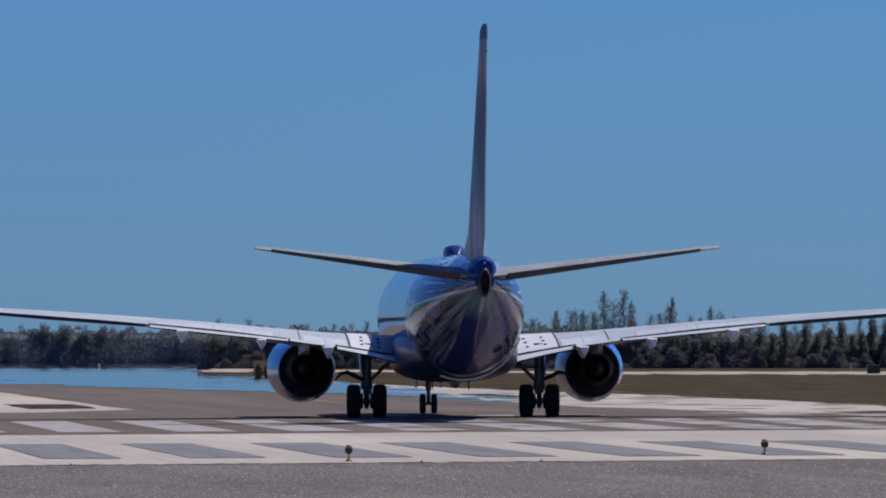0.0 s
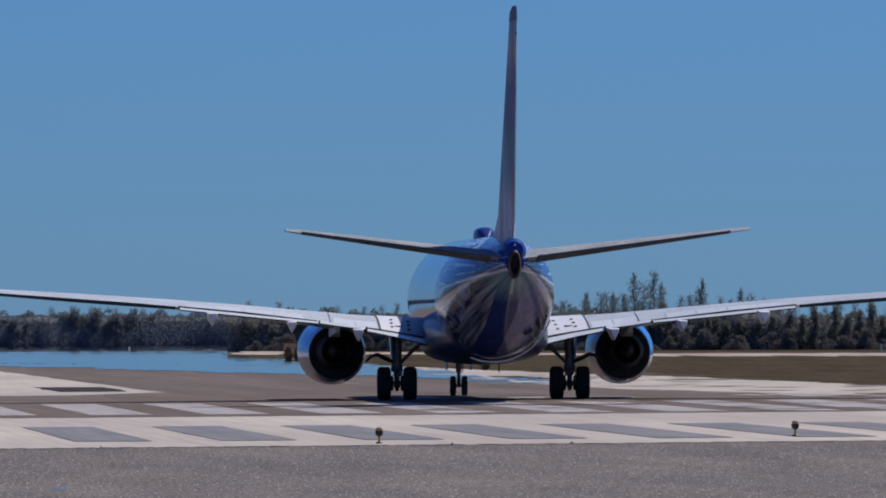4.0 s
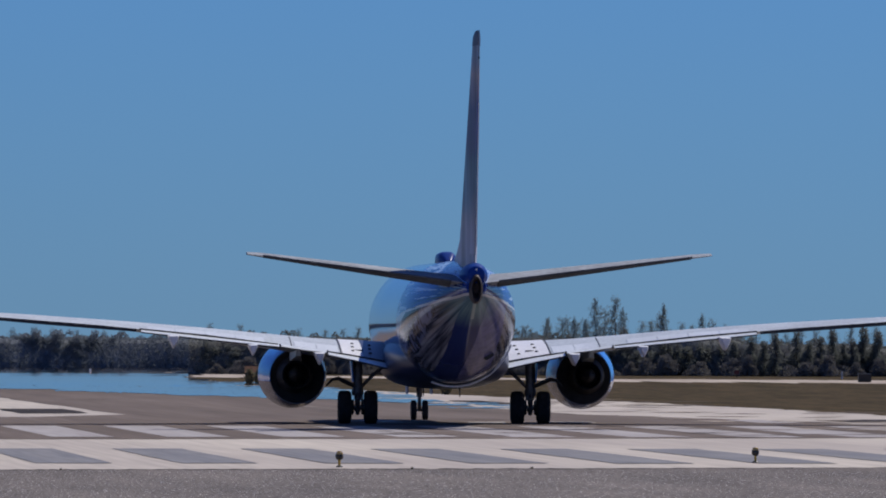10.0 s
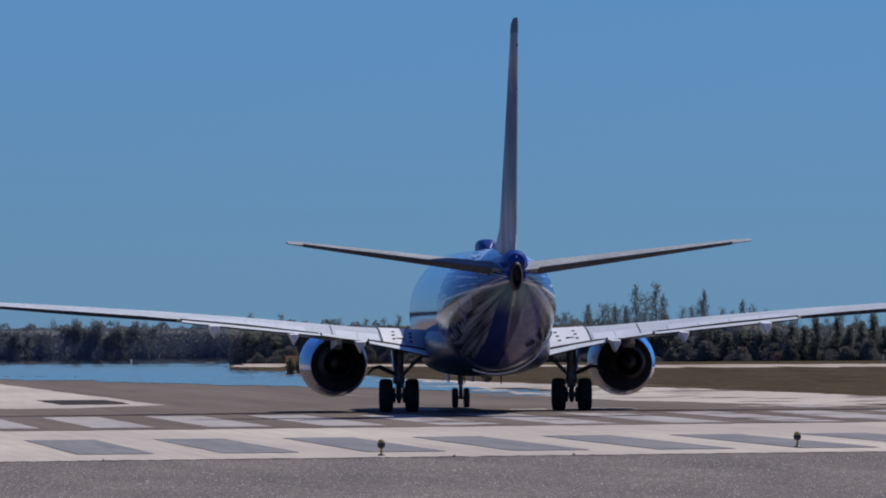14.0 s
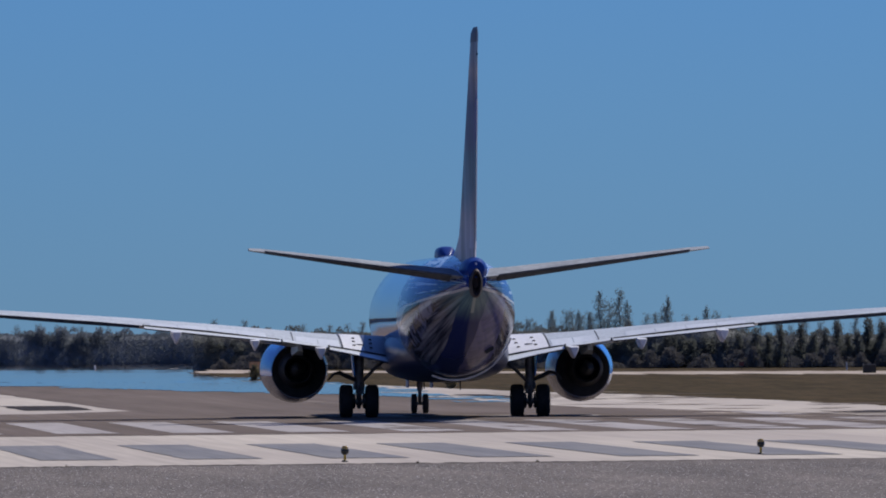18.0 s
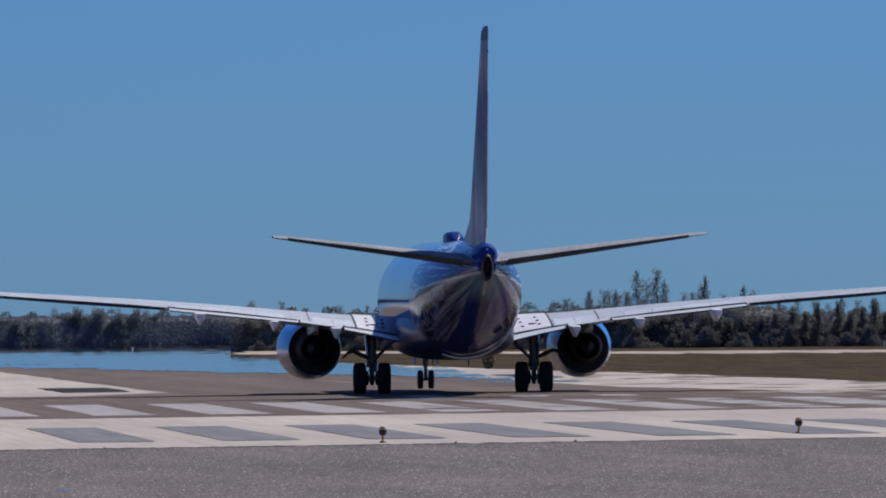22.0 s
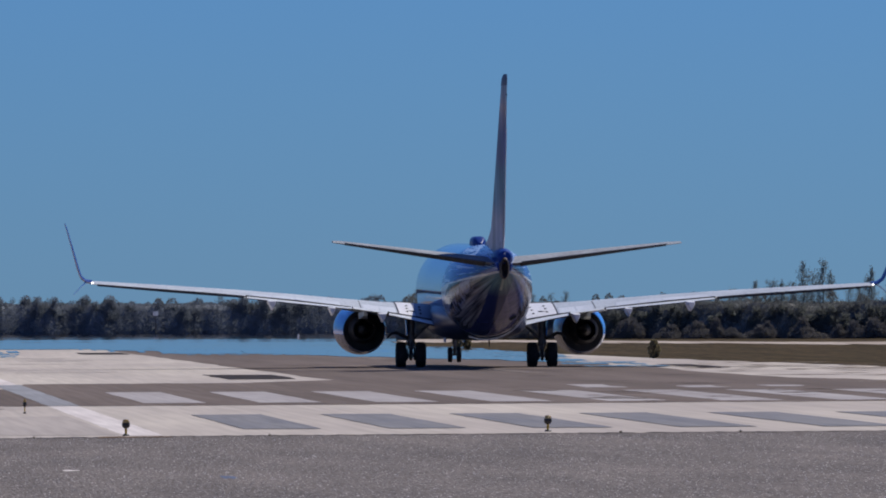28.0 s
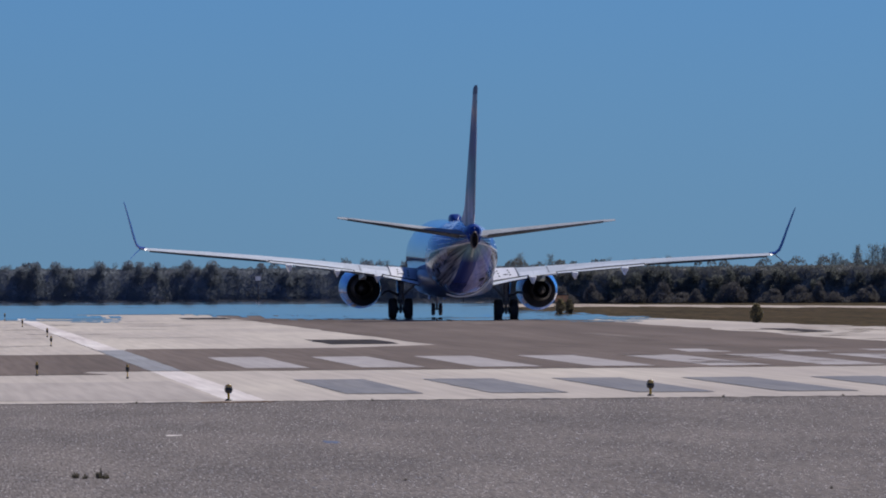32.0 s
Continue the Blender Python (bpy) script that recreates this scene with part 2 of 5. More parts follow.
cross = ragged((-40, 284.0), (12, 284.0), 100, (0.0, 0.5), rnd) + ragged((12.2, 284.0), (47.5, 290.5), 100, (0.0, 0.5), rnd) + ragged((47.5, 291), (41.6, 351), 40, (0.5, 0.8), rnd) + ragged((41.5, 352), (37.8, 378), 30, (0.5, 1.0), rnd) + ragged((37.4, 370), (20.9, 371), 30, (0.2, 2.0), rnd) + ragged((17, 361), (9.4, 359.5), 12, (0.0, 0.8), rnd) + ragged((8.5, 338.6), (-40, 337), 50, (0.0, 0.8), rnd)
sheet("asphalt_band", cross, 0.012, M_RUNWAY, "brown asphalt band across the runway threshold", category="runway")
sheet("concrete_step", [(6.35, 283.4), (6.1, 280.4), (6.75, 276.2), (3.0, 275.0), (-40, 274.0), (-40, 287.5), (6.6, 288.8)], 0.014, M_RUNWAY, "asphalt patch beside the runway edge", category="pavement")

STRIPE = 1.85
marks = thing("threshold_markings", "worn painted bars across the runway threshold", "runway marking", kind="structure")
for i in range(12):
    x = 11.05 + 3.33 * i
    for y0, y1, mat, name in ((231.3, 260.8, M_GREYMARK, "grey_bar"), (290.8, 325.8, M_MARK, "pale_bar")):
        if name == "pale_bar" and x > 42:
            continue
        w = STRIPE - 0.05
        left = ragged((x, y0), (x + 0.05, y1), 8, (0.03, 0.25), rnd)
        right = ragged((x + w + 0.05, y1), (x + w, y0), 8, (0.03, 0.25), rnd)
        sheet(name, left + right, 0.016, mat, "", marks)
# edge line and centre line
for y0, y1, z in ((222.0, 284.0, 0.0065), (284.0, 700.0, 0.016)):
    k0, k1 = (y0 - 222) / 478, (y1 - 222) / 478
    sheet("edge_line", ragged((8.0 + 0.9 * k0, y0), (8.0 + 0.9 * k1, y1), 40, (0.02, 0), rnd) + ragged((8.85 + 0.95 * k1, y1), (8.85 + 0.95 * k0, y0), 40, (0.02, 0), rnd), z, M_LINE, "white painted runway edge line", category="runway marking")
sheet("edge_line_worn", ragged((8.10, 284.2), (8.24, 355), 12, (0.03, 0.5), rnd) + ragged((9.17, 356), (9.02, 283.6), 12, (0.03, 0.5), rnd), 0.0185, M_WORNLINE, "greyed edge line paint over asphalt", category="runway marking")
for y0 in (400, 498):
    sheet("centre_line", [(30.4, y0), (31.3, y0), (31.3, y0 + 30), (30.4, y0 + 30)], 0.018, M_FADED, "faded white centre line bar", category="runway marking")
for x, y0, y1 in ((27.4, 335, 347), (30.6, 334, 341), (33.6, 336, 342), (37.2, 300, 316), (40.5, 338, 350)):
    sheet("paint_remnant", ragged((x, y0), (x + 0.2, y1), 5, (0.1, 0.4), rnd) + ragged((x + 1.5, y1), (x + 1.3, y0), 5, (0.2, 0.4), rnd), 0.019, M_MARK, "faded white paint remnant on asphalt", category="runway marking")
for x0, x1, y0, y1 in ((17.45, 20.1, 377, 400), (17.9, 20.5, 557, 575), (17.4, 19.6, 693, 715), (40, 41.5, 430, 452), (44, 47.5, 341, 352)):
    sheet("tar_patch", ragged((x0, y0), (x0, y1), 5, (0.15, 0.8), rnd) + ragged((x1, y1), (x1, y0), 5, (0.15, 0.8), rnd), 0.017, M_TAR, "dark tarred patch in the concrete", category="patch")
# the lagoon behind the woods
sheet("water", [(45, 1000), (420, 900), (900, 4500), (100, 4500)], 0.02, M_WATER, "calm pale lagoon behind the woods", category="water")
# pale sand beyond the far side of the grass, before the woods
sheet("sand_track", ragged((43.8, 699), (53, 688), 20, (0, 5.0), rnd) + ragged((53.5, 687), (68, 642), 24, (0, 10.0), rnd) + ragged((69, 640), (90, 608), 30, (0, 11.0), rnd) + ragged((91, 607), (140, 590), 50, (0, 11.0), rnd)
      + ragged((140, 652), (91, 657), 50, (0, 3.0), rnd) + ragged((90, 658), (69, 680), 30, (0, 3.0), rnd) + ragged((68, 682), (53.5, 730), 20, (0, 3.0), rnd) + [(50.5, 760), (48.5, 778)], 0.006, M_SAND, "pale sandy track along the woods", category="track")


def slope(x):
    """How far the shimmer leans, in degrees: more towards the open field."""
    return 0.44 + 0.16 * max(0.0, min(1.0, (44 - x) / 20))


def ripples(name, label, y0, y1, across, gap_at, seed):
    """The mirage: long low ripples, each leaning a little towards the near end."""
    bm = bmesh.new()
    r = random.Random(seed)
    y = y0
    while y < y1:
        step = r.uniform(1.6, 3.2) if y < 560 else r.uniform(3, 8)
        x0, x1 = across(y)
        x1 += r.uniform(-3.5, 2.0)
        lean = r.uniform(0.75, 1.25)
        n = 170
        cols = [x0 + (x1 - x0) * k / n + r.uniform(-0.2, 0.2) for k in range(n + 1)]
        low = [bm.verts.new((x, y + r.uniform(-0.5, 0.5), 0.026)) for x in cols]
        high = [bm.verts.new((x, y + step, 0.026 + step * math.tan(radians(lean * slope(x))) * r.uniform(0.7, 1.0))) for x in cols]
        for a in range(n):
            mid = 0.5 * (cols[a] + cols[a + 1])
            if noise.noise((mid * 0.10, y * 0.13, 3.0)) + r.uniform(-0.16, 0.16) > gap_at(y, (mid - x0) / (x1 - x0)):
                bm.faces.new((low[a], low[a + 1], high[a + 1], high[a]))
        y += step * 0.98
    return tagged(part(name, bm, M_MIRAGE), label, "mirage", kind="stuff")


def far_gap(y, s):
    """The far mirage breaks up towards its near end and leaves the pale slab's corner clear."""
    x = 12 - (y - 530) * 0.3 + s * (29.8 + (y - 530) * 0.3)
    clear = max(0.0, 1 - abs(x - 18) / 5.5) * max(0.0, min(1.0, (625 - y) / 30))
    return max(-0.62, 0.36 - (y - 530) * 0.006 - 0.4 * s) + max(0.0, 0.06 - s) * 2 + 1.2 * clear


ripples("heat_shimmer", "blue heat mirage shimmering over the far runway", 530, 884,
        lambda y: (max(-70.0, 12 - (y - 530) * 0.3), max(41.8, 0.0625 * y)), far_gap, 21)
near_shimmer = ripples("heat_shimmer", "pale blue heat mirage ahead of the airliner", 404, 566,
                       lambda y: (max(18.0, 41 - (y - 404) * 0.13), 41.8 - 3.0 * max(0.0, min(1.0, (520 - y) / 60))),
                       lambda y, s: max(0.34 - (y - 404) * 0.014, -0.60) + max(0.0, s - 0.6) * 0.5 + max(0.0, 0.25 - s) * 4, 22)


def streaks(name, label, count, xr, yr, wr, lr, mat, seed, z):
    """Thin ragged stains, longer across than along."""
    r = random.Random(seed)
    bm = bmesh.new()
    for i in range(count):
        x, y = r.uniform(*xr), r.uniform(*yr)
        w, l = r.uniform(*wr), r.uniform(*lr)
        n = 9
        near = [(x + w * k / n, y - l * math.sin(math.pi * k / n) * r.uniform(0.3, 1)) for k in range(n + 1)]
        far = [(x + w * k / n, y + l * math.sin(math.pi * k / n) * r.uniform(0.3, 1)) for k in range(n, -1, -1)]
        bm.faces.new([bm.verts.new((p, q, z + 0.0002 * i)) for p, q in near + far[1:-1]])
    return tagged(part(name, bm, mat, smooth=False), label, "stain", kind="stuff")


streaks("dirt_streaks", "brown dirt streaks on the pale concrete", 44, (38, 48), (310, 450), (1.0, 4.5), (0.6, 2.4), M_RUNWAY, 31, 0.009)
streaks("sand_streaks", "pale sand blown over the runway's far side", 34, (38, 47), (310, 470), (1.0, 4.0), (0.8, 2.6), M_SAND, 32, 0.022)
streaks("wear_streaks", "brown wear breaking up the painted bars", 60, (24, 42), (290, 327), (0.6, 2.6), (0.2, 1.1), M_RUNWAY, 36, 0.0175)
streaks("grey_stains", "cloudy grey stains on the pale concrete", 26, (2, 13.5), (375, 640), (1.5, 5.0), (1.5, 6.0), M_STAIN, 35, 0.010)
streaks("rubber_marks", "dark tyre rubber smears on the runway", 14, (22, 36), (300, 470), (1.5, 5.0), (0.25, 0.9), M_TAR, 33, 0.030)
sheet("paint_smear", ragged((5.28, 175.6), (5.58, 175.9), 6, (0, 0.3), rnd) + ragged((5.58, 176.7), (5.28, 176.5), 6, (0, 0.3), rnd), 0.010, M_LINE, "small white paint smear on the asphalt", category="paint smear")
crack = ragged((-40, 215.0), (5, 217.0), 180, (0.03, 0.5), rnd) + ragged((5.1, 217.1), (9, 219.4), 30, (0.02, 0.5), rnd) + ragged((9.1, 219.4), (23, 222.2), 90, (0.03, 0.5), rnd) + ragged((23.1, 222.2), (60, 230.4), 140, (0.03, 0.5), rnd)
crack += ragged((60, 231.4), (23.1, 223.2), 140, (0.03, 0.5), rnd) + ragged((23, 223.2), (9.1, 220.4), 90, (0.03, 0.5), rnd) + ragged((9, 220.4), (5.1, 218.1), 30, (0.02, 0.5), rnd) + ragged((5, 218.0), (-40, 216.0), 180, (0.03, 0.5), rnd)
sheet("pavement_joint", crack, 0.009, M_TAR, "dark ragged joint between asphalt and concrete", category="joint")
sheet("shoulder_stain", ragged((-40, 222), (7.9, 222.5), 30, (0, 0.3), rnd) + ragged((7.9, 258), (-40, 246), 30, (0, 3), rnd), 0.010, M_STAIN, "greyed concrete beside the edge line", category="pavement")


M_RUST = material("rusty_dirt", (0.16, 0.10, 0.06), 0.95, spec=FLAT, vary=0.4, scale=(3, 0.6, 1))
sheet("rust_stain", ragged((7.3, 217.9), (8.9, 218.2), 12, (0, 0.5), rnd) + ragged((8.9, 219.8), (7.3, 219.4), 12, (0, 0.4), rnd), 0.013, M_RUST, "rusty dirt round the foot of a runway light", category="stain")
M_BLUEMARK = material("faded_blue_paint", (0.15, 0.18, 0.26), 0.9, spec=FLAT, vary=0.3, scale=(6, 0.8, 1))
sheet("blue_smear", ragged((7.68, 167.4), (7.95, 167.6), 6, (0, 0.5), rnd) + ragged((7.93, 169.9), (7.70, 169.6), 6, (0, 0.5), rnd), 0.010, M_BLUEMARK, "faint blue paint smear on the asphalt", category="paint smear")


# ---- woods ----
def clump(bm, c, size, r, flat=0.6, blades=3):
    """A small ragged tuft of leaves: crossed blades."""
    for k in range(blades):
        a = r.uniform(0, math.pi)
        u = Vector((math.cos(a), math.sin(a), r.uniform(-0.5, 0.5))) * size * r.uniform(0.6, 1.3)
        w = Vector((r.uniform(-0.5, 0.5), r.uniform(-0.5, 0.5), 1)) * size * flat * r.uniform(0.6, 1.3)
        p = Vector(c)
        bm.faces.new([bm.verts.new(q) for q in (p - u, p - w * 0.8, p + u, p + w)])


def pine_mesh(height, seed, spread):
    """The crown of a thin wind-blown pine: plumes of fine tufts with gaps between them."""
    r = random.Random(seed)
    bm = bmesh.new()
    limbs = int(15 * height)
    for i in range(limbs):
        t = (i + r.random()) / limbs
        z = height * (0.10 + 0.88 * t)
        reach = spread * (0.20 + 0.85 * (1 - t) ** 0.8) * r.uniform(0.35, 1.15)
        a = r.uniform(0, 2 * math.pi)
        for k in range(int(14 + 30 * (1 - t))):
            q = reach * r.random() ** 0.7
            b = a + r.gauss(0, 0.5)
            clump(bm, (q * math.cos(b), q * math.sin(b), z + 0.55 * q + r.gauss(0, 0.13)), r.uniform(0.014, 0.034), r, 2.0)
    return bm


def bushy_mesh(height, seed, spread):
    """A rounded full crown: lobes of leaf tufts stacked round the stem, broadest below the middle."""
    r = random.Random(seed)
    bm = bmesh.new()
    lobes = [(0.0, 0.0, height * 0.90, spread * 0.30)]
    for i in range(15):
        t = (i + 0.5) / 15
        a = r.uniform(0, 2 * math.pi)
        off = spread * 0.62 * (1 - t) ** 0.7 * r.uniform(0.4, 1.0)
        lobes.append((off * math.cos(a), off * math.sin(a), height * (0.06 + 0.78 * t), spread * (0.54 - 0.24 * t) * r.uniform(0.75, 1.1)))
    for x, y, z, rad in lobes:
        for k in range(int(230 * (rad / 0.4) ** 2)):
            d = Vector((r.gauss(0, 1), r.gauss(0, 1), r.gauss(0, 1))).normalized() * rad * (r.random() ** 0.4 + abs(r.gauss(0, 0.10)))
            clump(bm, (x + d.x, y + d.y, max(0.08, z + d.z * 0.9)), r.uniform(0.026, 0.050), r, 1.2, 2)
    return bm


def build_pine(height, seed, spread, mat=None, crown=pine_mesh):
    full = crown is bushy_mesh
    ob = thing("broad_tree" if full else "pine_tree", "dark green full-crowned tree before the thicket" if full else "slim dark green pine with ragged crown", "tree", group="full trees before the thicket" if full else "pines behind the airfield")
    r = random.Random(seed)
    lean = [(r.uniform(-0.05, 0.05) * k, r.uniform(-0.05, 0.05) * k, height * k / 5) for k in range(6)]
    part("trunk", tube(lean, [0.075, 0.06, 0.05, 0.038, 0.025, 0.010], 7), M_BARK, ob)
    part("crown", crown(height, seed, spread), mat or M_PINE, ob, smooth=False)
    return ob


def far_row(x):
    """Front line of the woods at the runway's far end."""
    return 885.0


def near_row(x):
    """Front line of the woods behind the grass."""
    return 757 - max(0.0, min(46.0, x - 44)) * 0.75


def crowns(x0, x1, seed):
    """The rounded heads of the trees along a bank: across, depth, height, half width."""
    r = random.Random(seed)
    out = []
    for i in range(int((x1 - x0) * 1.7)):
        x = r.uniform(x0, x1)
        low = max(0.0, min(1.0, (x - 84.5) / 2.5)) if x0 > 40 else 0.0  # the thicket thins out there
        out.append((x, r.uniform(2.6, 12.0), (1 - 0.16 * low) * (2.62 + 0.85 * r.random() ** 1.8), r.uniform(0.30, 0.85)))
    return out


def canopy(x, d, thin):
    """Height of the thicket, d metres behind its front line."""
    rise = min(1.0, max(0.0, (d - 1.0) / 2.2)) ** 0.8
    low = max(0.0, min(1.0, (x - 84.5) / 2.5)) if thin else 0.0
    return rise * (1 - 0.16 * low) * (2.55 + 0.22 * noise.noise((x * 0.22, d * 0.1, 1)) + 0.25 * noise.noise((x * 0.7, d * 0.4, 2)))


def sway(x, d):
    """How far the thicket's face steps forward or back."""
    return 0.8 * noise.noise((x * 0.35, d * 0.1, 7)) + 0.15 * noise.noise((x * 1.7, d * 0.1, 9))


def woods(name, label, row, x0, x1, slant, seed, leaf, body, thin):
    """A bank of undergrowth with the heads of many small trees standing out of it, its end running along the slant."""
    r = random.Random(seed)
    bm = bmesh.new()
    for cx, d, top, half in crowns(x0, x1, seed):
        y = row(cx) + d
        for k in range(int(260 * half)):
            a, q = r.uniform(0, 2 * math.pi), r.random() ** 0.55
            up = math.sqrt(max(0.0, 1 - q * q)) * r.uniform(0.55, 1.0)
            tall = 0.55 + 0.5 * half
            z = top - tall + tall * up
            clump(bm, (cx + d * slant + half * q * math.cos(a), y + half * q * math.sin(a), z), r.uniform(0.025, 0.060), r, 1.2)
    for i in range(int((x1 - x0) * 200)):
        x, d = r.uniform(x0, x1), r.uniform(3.0, 11)
        clump(bm, (x + d * slant, row(x) + d + sway(x, d) - 0.12, canopy(x, d, thin) + r.uniform(-0.06, 0.12)), r.uniform(0.025, 0.06), r, 1.2)
    for i in range(int((x1 - x0) * 520)):
        x, d = r.uniform(x0, x1), 1.0 + 2.2 * r.random() ** 1.3
        clump(bm, (x + d * slant, row(x) + d + sway(x, d) - r.uniform(0.0, 0.30), canopy(x, d, thin) + r.uniform(-0.08, 0.08)), r.uniform(0.03, 0.06), r, 1.2, 2)
    tagged(part(name, bm, leaf, smooth=False), label, "woods", kind="stuff")
    bank = bmesh.new()
    deeps = (0.9, 1.0, 1.2, 1.5, 1.9, 2.3, 2.8, 3.3, 5.0, 8.0, 16, 24, 36, 44)
    n = int((x1 - x0) / 0.5)
    grid = []
    for i in range(n + 1):
        x = x0 + i * 0.5
        grid.append([bank.verts.new((x + d * slant, row(x) + d + sway(x, d), canopy(x, d, thin) - 0.06 if d < 40 else -0.1)) for d in deeps])
    for a, b in zip(grid, grid[1:]):
        for k in range(len(deeps) - 1):
            bank.faces.new((a[k], b[k], b[k + 1], a[k + 1]))
    tagged(part("undergrowth", bank, body, smooth=True), "low thicket filling the woods", "woods", kind="stuff")


woods("far_woods", "dense scrub woods at the runway's far end, distance haze in their slate colour", far_row, -20, 62, 0.0, 3, M_LEAF, M_THICKET, False)
woods("near_woods", "dense olive-grey scrub woods behind the grass", near_row, 47.5, 112, 0.066, 4, M_SCRUB, M_BUSH, True)

kinds = [build_pine(5.0, sd, w) for sd, w in ((1, 1.15), (2, 1.5), (3, 0.9), (4, 1.8))]
def plant(rows):
    """Rows of across, along, kind, height."""
    for i, (x, y, k, tall) in enumerate(rows):
        ob = copy_thing(kinds[k], pose(x, y, 0, 0, 0, 70 * i))
        ob.scale = (tall / 5.0,) * 3


plant([
    (76.7, 742, 0, 5.55), (78.1, 742, 1, 5.64), (77.7, 745, 3, 4.77), (78.8, 743, 2, 4.85), (81.6, 741, 2, 5.14), (81.6, 743, 3, 4.48),
    (84.1, 738, 2, 4.43), (85.1, 740, 3, 4.02), (79.9, 740, 3, 3.86), (80.7, 741, 1, 3.94), (74.9, 745, 3, 4.11), (75.6, 745, 1, 3.86),
    (73.6, 746, 2, 4.15), (71.9, 748, 3, 3.45), (72.6, 749, 1, 3.37), (76.5, 748, 1, 4.07), (89.5, 731, 3, 3.03), (90.6, 732, 0, 3.6),
    (91.8, 732, 1, 3.28), (92.6, 730, 0, 3.4)])
plant([
    (93.5, 734, 3, 3.03), (94.3, 732, 1, 3.56), (95.2, 730, 0, 3.32), (96.1, 732, 3, 3.52), (88.8, 734, 1, 3.24), (87.7, 735, 3, 3.36),
    (86.6, 737, 2, 3.52), (85.9, 738, 3, 3.65), (82.8, 740, 3, 3.77), (83.4, 738, 1, 3.61), (49.9, 767, 3, 3.68), (52.1, 766, 1, 3.63),
    (44.7, 901, 3, 3.45), (42.9, 899, 1, 3.55), (40.9, 899, 3, 3.4), (46.7, 900, 1, 3.3), (56.4, 763, 3, 3.29), (58.2, 761, 1, 3.25)])
plant([
    (59.4, 759, 3, 3.29), (60.6, 760, 1, 3.46), (49.2, 900, 3, 3.25), (54.7, 900, 3, 3.35), (73.3, 744, 0, 4.11), (74.4, 744, 1, 4.19),
    (75.2, 743, 2, 4.19), (75.9, 742, 0, 4.02), (71.9, 746, 1, 3.61), (71.0, 748, 3, 3.41), (13.2, 899, 3, 3.05), (15.3, 900, 1, 3.15),
    (18.0, 899, 3, 2.95), (21.0, 900, 1, 3.4), (22.5, 900, 3, 3.15), (28.8, 899, 3, 3.05), (25.8, 900, 1, 3.15)])
broad = [build_pine(3.4, sd, w, M_DARKPINE, bushy_mesh) for sd, w in ((11, 0.95), (12, 1.15), (13, 0.85))]
slate = [build_pine(3.4, sd, w, M_HAZELEAF, bushy_mesh) for sd, w in ((21, 1.2), (22, 1.4), (23, 1.0))]
# full trees standing free before the thinned-out thicket
for i, (x, tall) in enumerate(((86.4, 3.0), (87.2, 2.6), (87.9, 3.35), (89.4, 3.4), (90.2, 2.6), (91.0, 2.95), (92.0, 3.5), (92.7, 2.5), (93.3, 2.8), (94.2, 3.7), (95.2, 3.3), (96.4, 3.0), (97.6, 3.5), (99.0, 3.2), (100.6, 3.6), (102.4, 3.1))):
    ob = copy_thing(broad[i % 3], pose(x, near_row(x) + 1.6 - 0.5 * (i % 3), 0, 0, 0, 47 * i))
    ob.scale = (tall / 3.4 * (1.15 - 0.1 * (i % 4)),) * 2 + (tall / 3.4,)
# the thicket's front rank, behind the grass and at the runway's far end
rank = random.Random(51)
for i in range(58):
    x = 49 + 37 * (i + rank.uniform(-0.4, 0.4)) / 58
    ob = copy_thing(broad[i % 3], pose(x, near_row(x) + 1.4 + sway(x, 2) + rank.uniform(0.0, 1.6), 0, 0, 0, 83 * i))
    tagged(ob, "dark olive tree in the front rank of the thicket", "tree", "trees along the thicket")
    ob.scale = (rank.uniform(0.95, 1.4),) * 2 + (rank.uniform(0.50, 0.80),)
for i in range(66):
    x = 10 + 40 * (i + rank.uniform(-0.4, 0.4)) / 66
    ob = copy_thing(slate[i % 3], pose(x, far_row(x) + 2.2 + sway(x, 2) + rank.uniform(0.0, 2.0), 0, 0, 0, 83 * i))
    tagged(ob, "tree in the woods past the runway, distance haze in its slate colour", "tree", "trees at the runway's far end")
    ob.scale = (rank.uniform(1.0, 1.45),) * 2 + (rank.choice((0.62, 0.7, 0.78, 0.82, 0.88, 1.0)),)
# low dry bushes at the feet of the trees
bush = thing("bush", "low brownish dry bush at the edge of the woods", "bush", group="bushes at the edge of the woods")
part("stem", tube([(0, 0, 0), (0.03, 0, 0.3), (0.05, 0.02, 0.7)], [0.03, 0.02, 0.01], 6), M_BARK, bush)
part("crown", bushy_mesh(1.15, 17, 0.95), M_DRYBUSH, bush, smooth=False)
for i, x in enumerate((*(49.5 + 1.35 * k + 0.5 * math.sin(9 * k) for k in range(27)), 86.0, 88.7, 89.8, 90.6, 91.4, 92.5, 93.4, 95.1, 97.0, 99.8)):
    ob = copy_thing(bush, pose(x, near_row(x) - 0.3 - 0.4 * (i % 2), 0, 0, 0, 61 * i))
    ob.scale = (0.8 + 0.35 * (i % 3),) * 2 + (0.65 + 0.2 * (i % 4),)
for ob in kinds + broad + slate + [bush]:
    for o in (*ob.children, ob):
        bpy.data.objects.remove(o)


# ---- the airliner ----
def paint(name, base, rough=0.22, coat=0.6, second=None, scale=(0.6, 0.25, 0.6), fine=0.05):
    return material(name, base, rough, coat=coat, vary=0.15, second=second, scale=scale, fine=fine, fine_scale=(9, 3, 9))


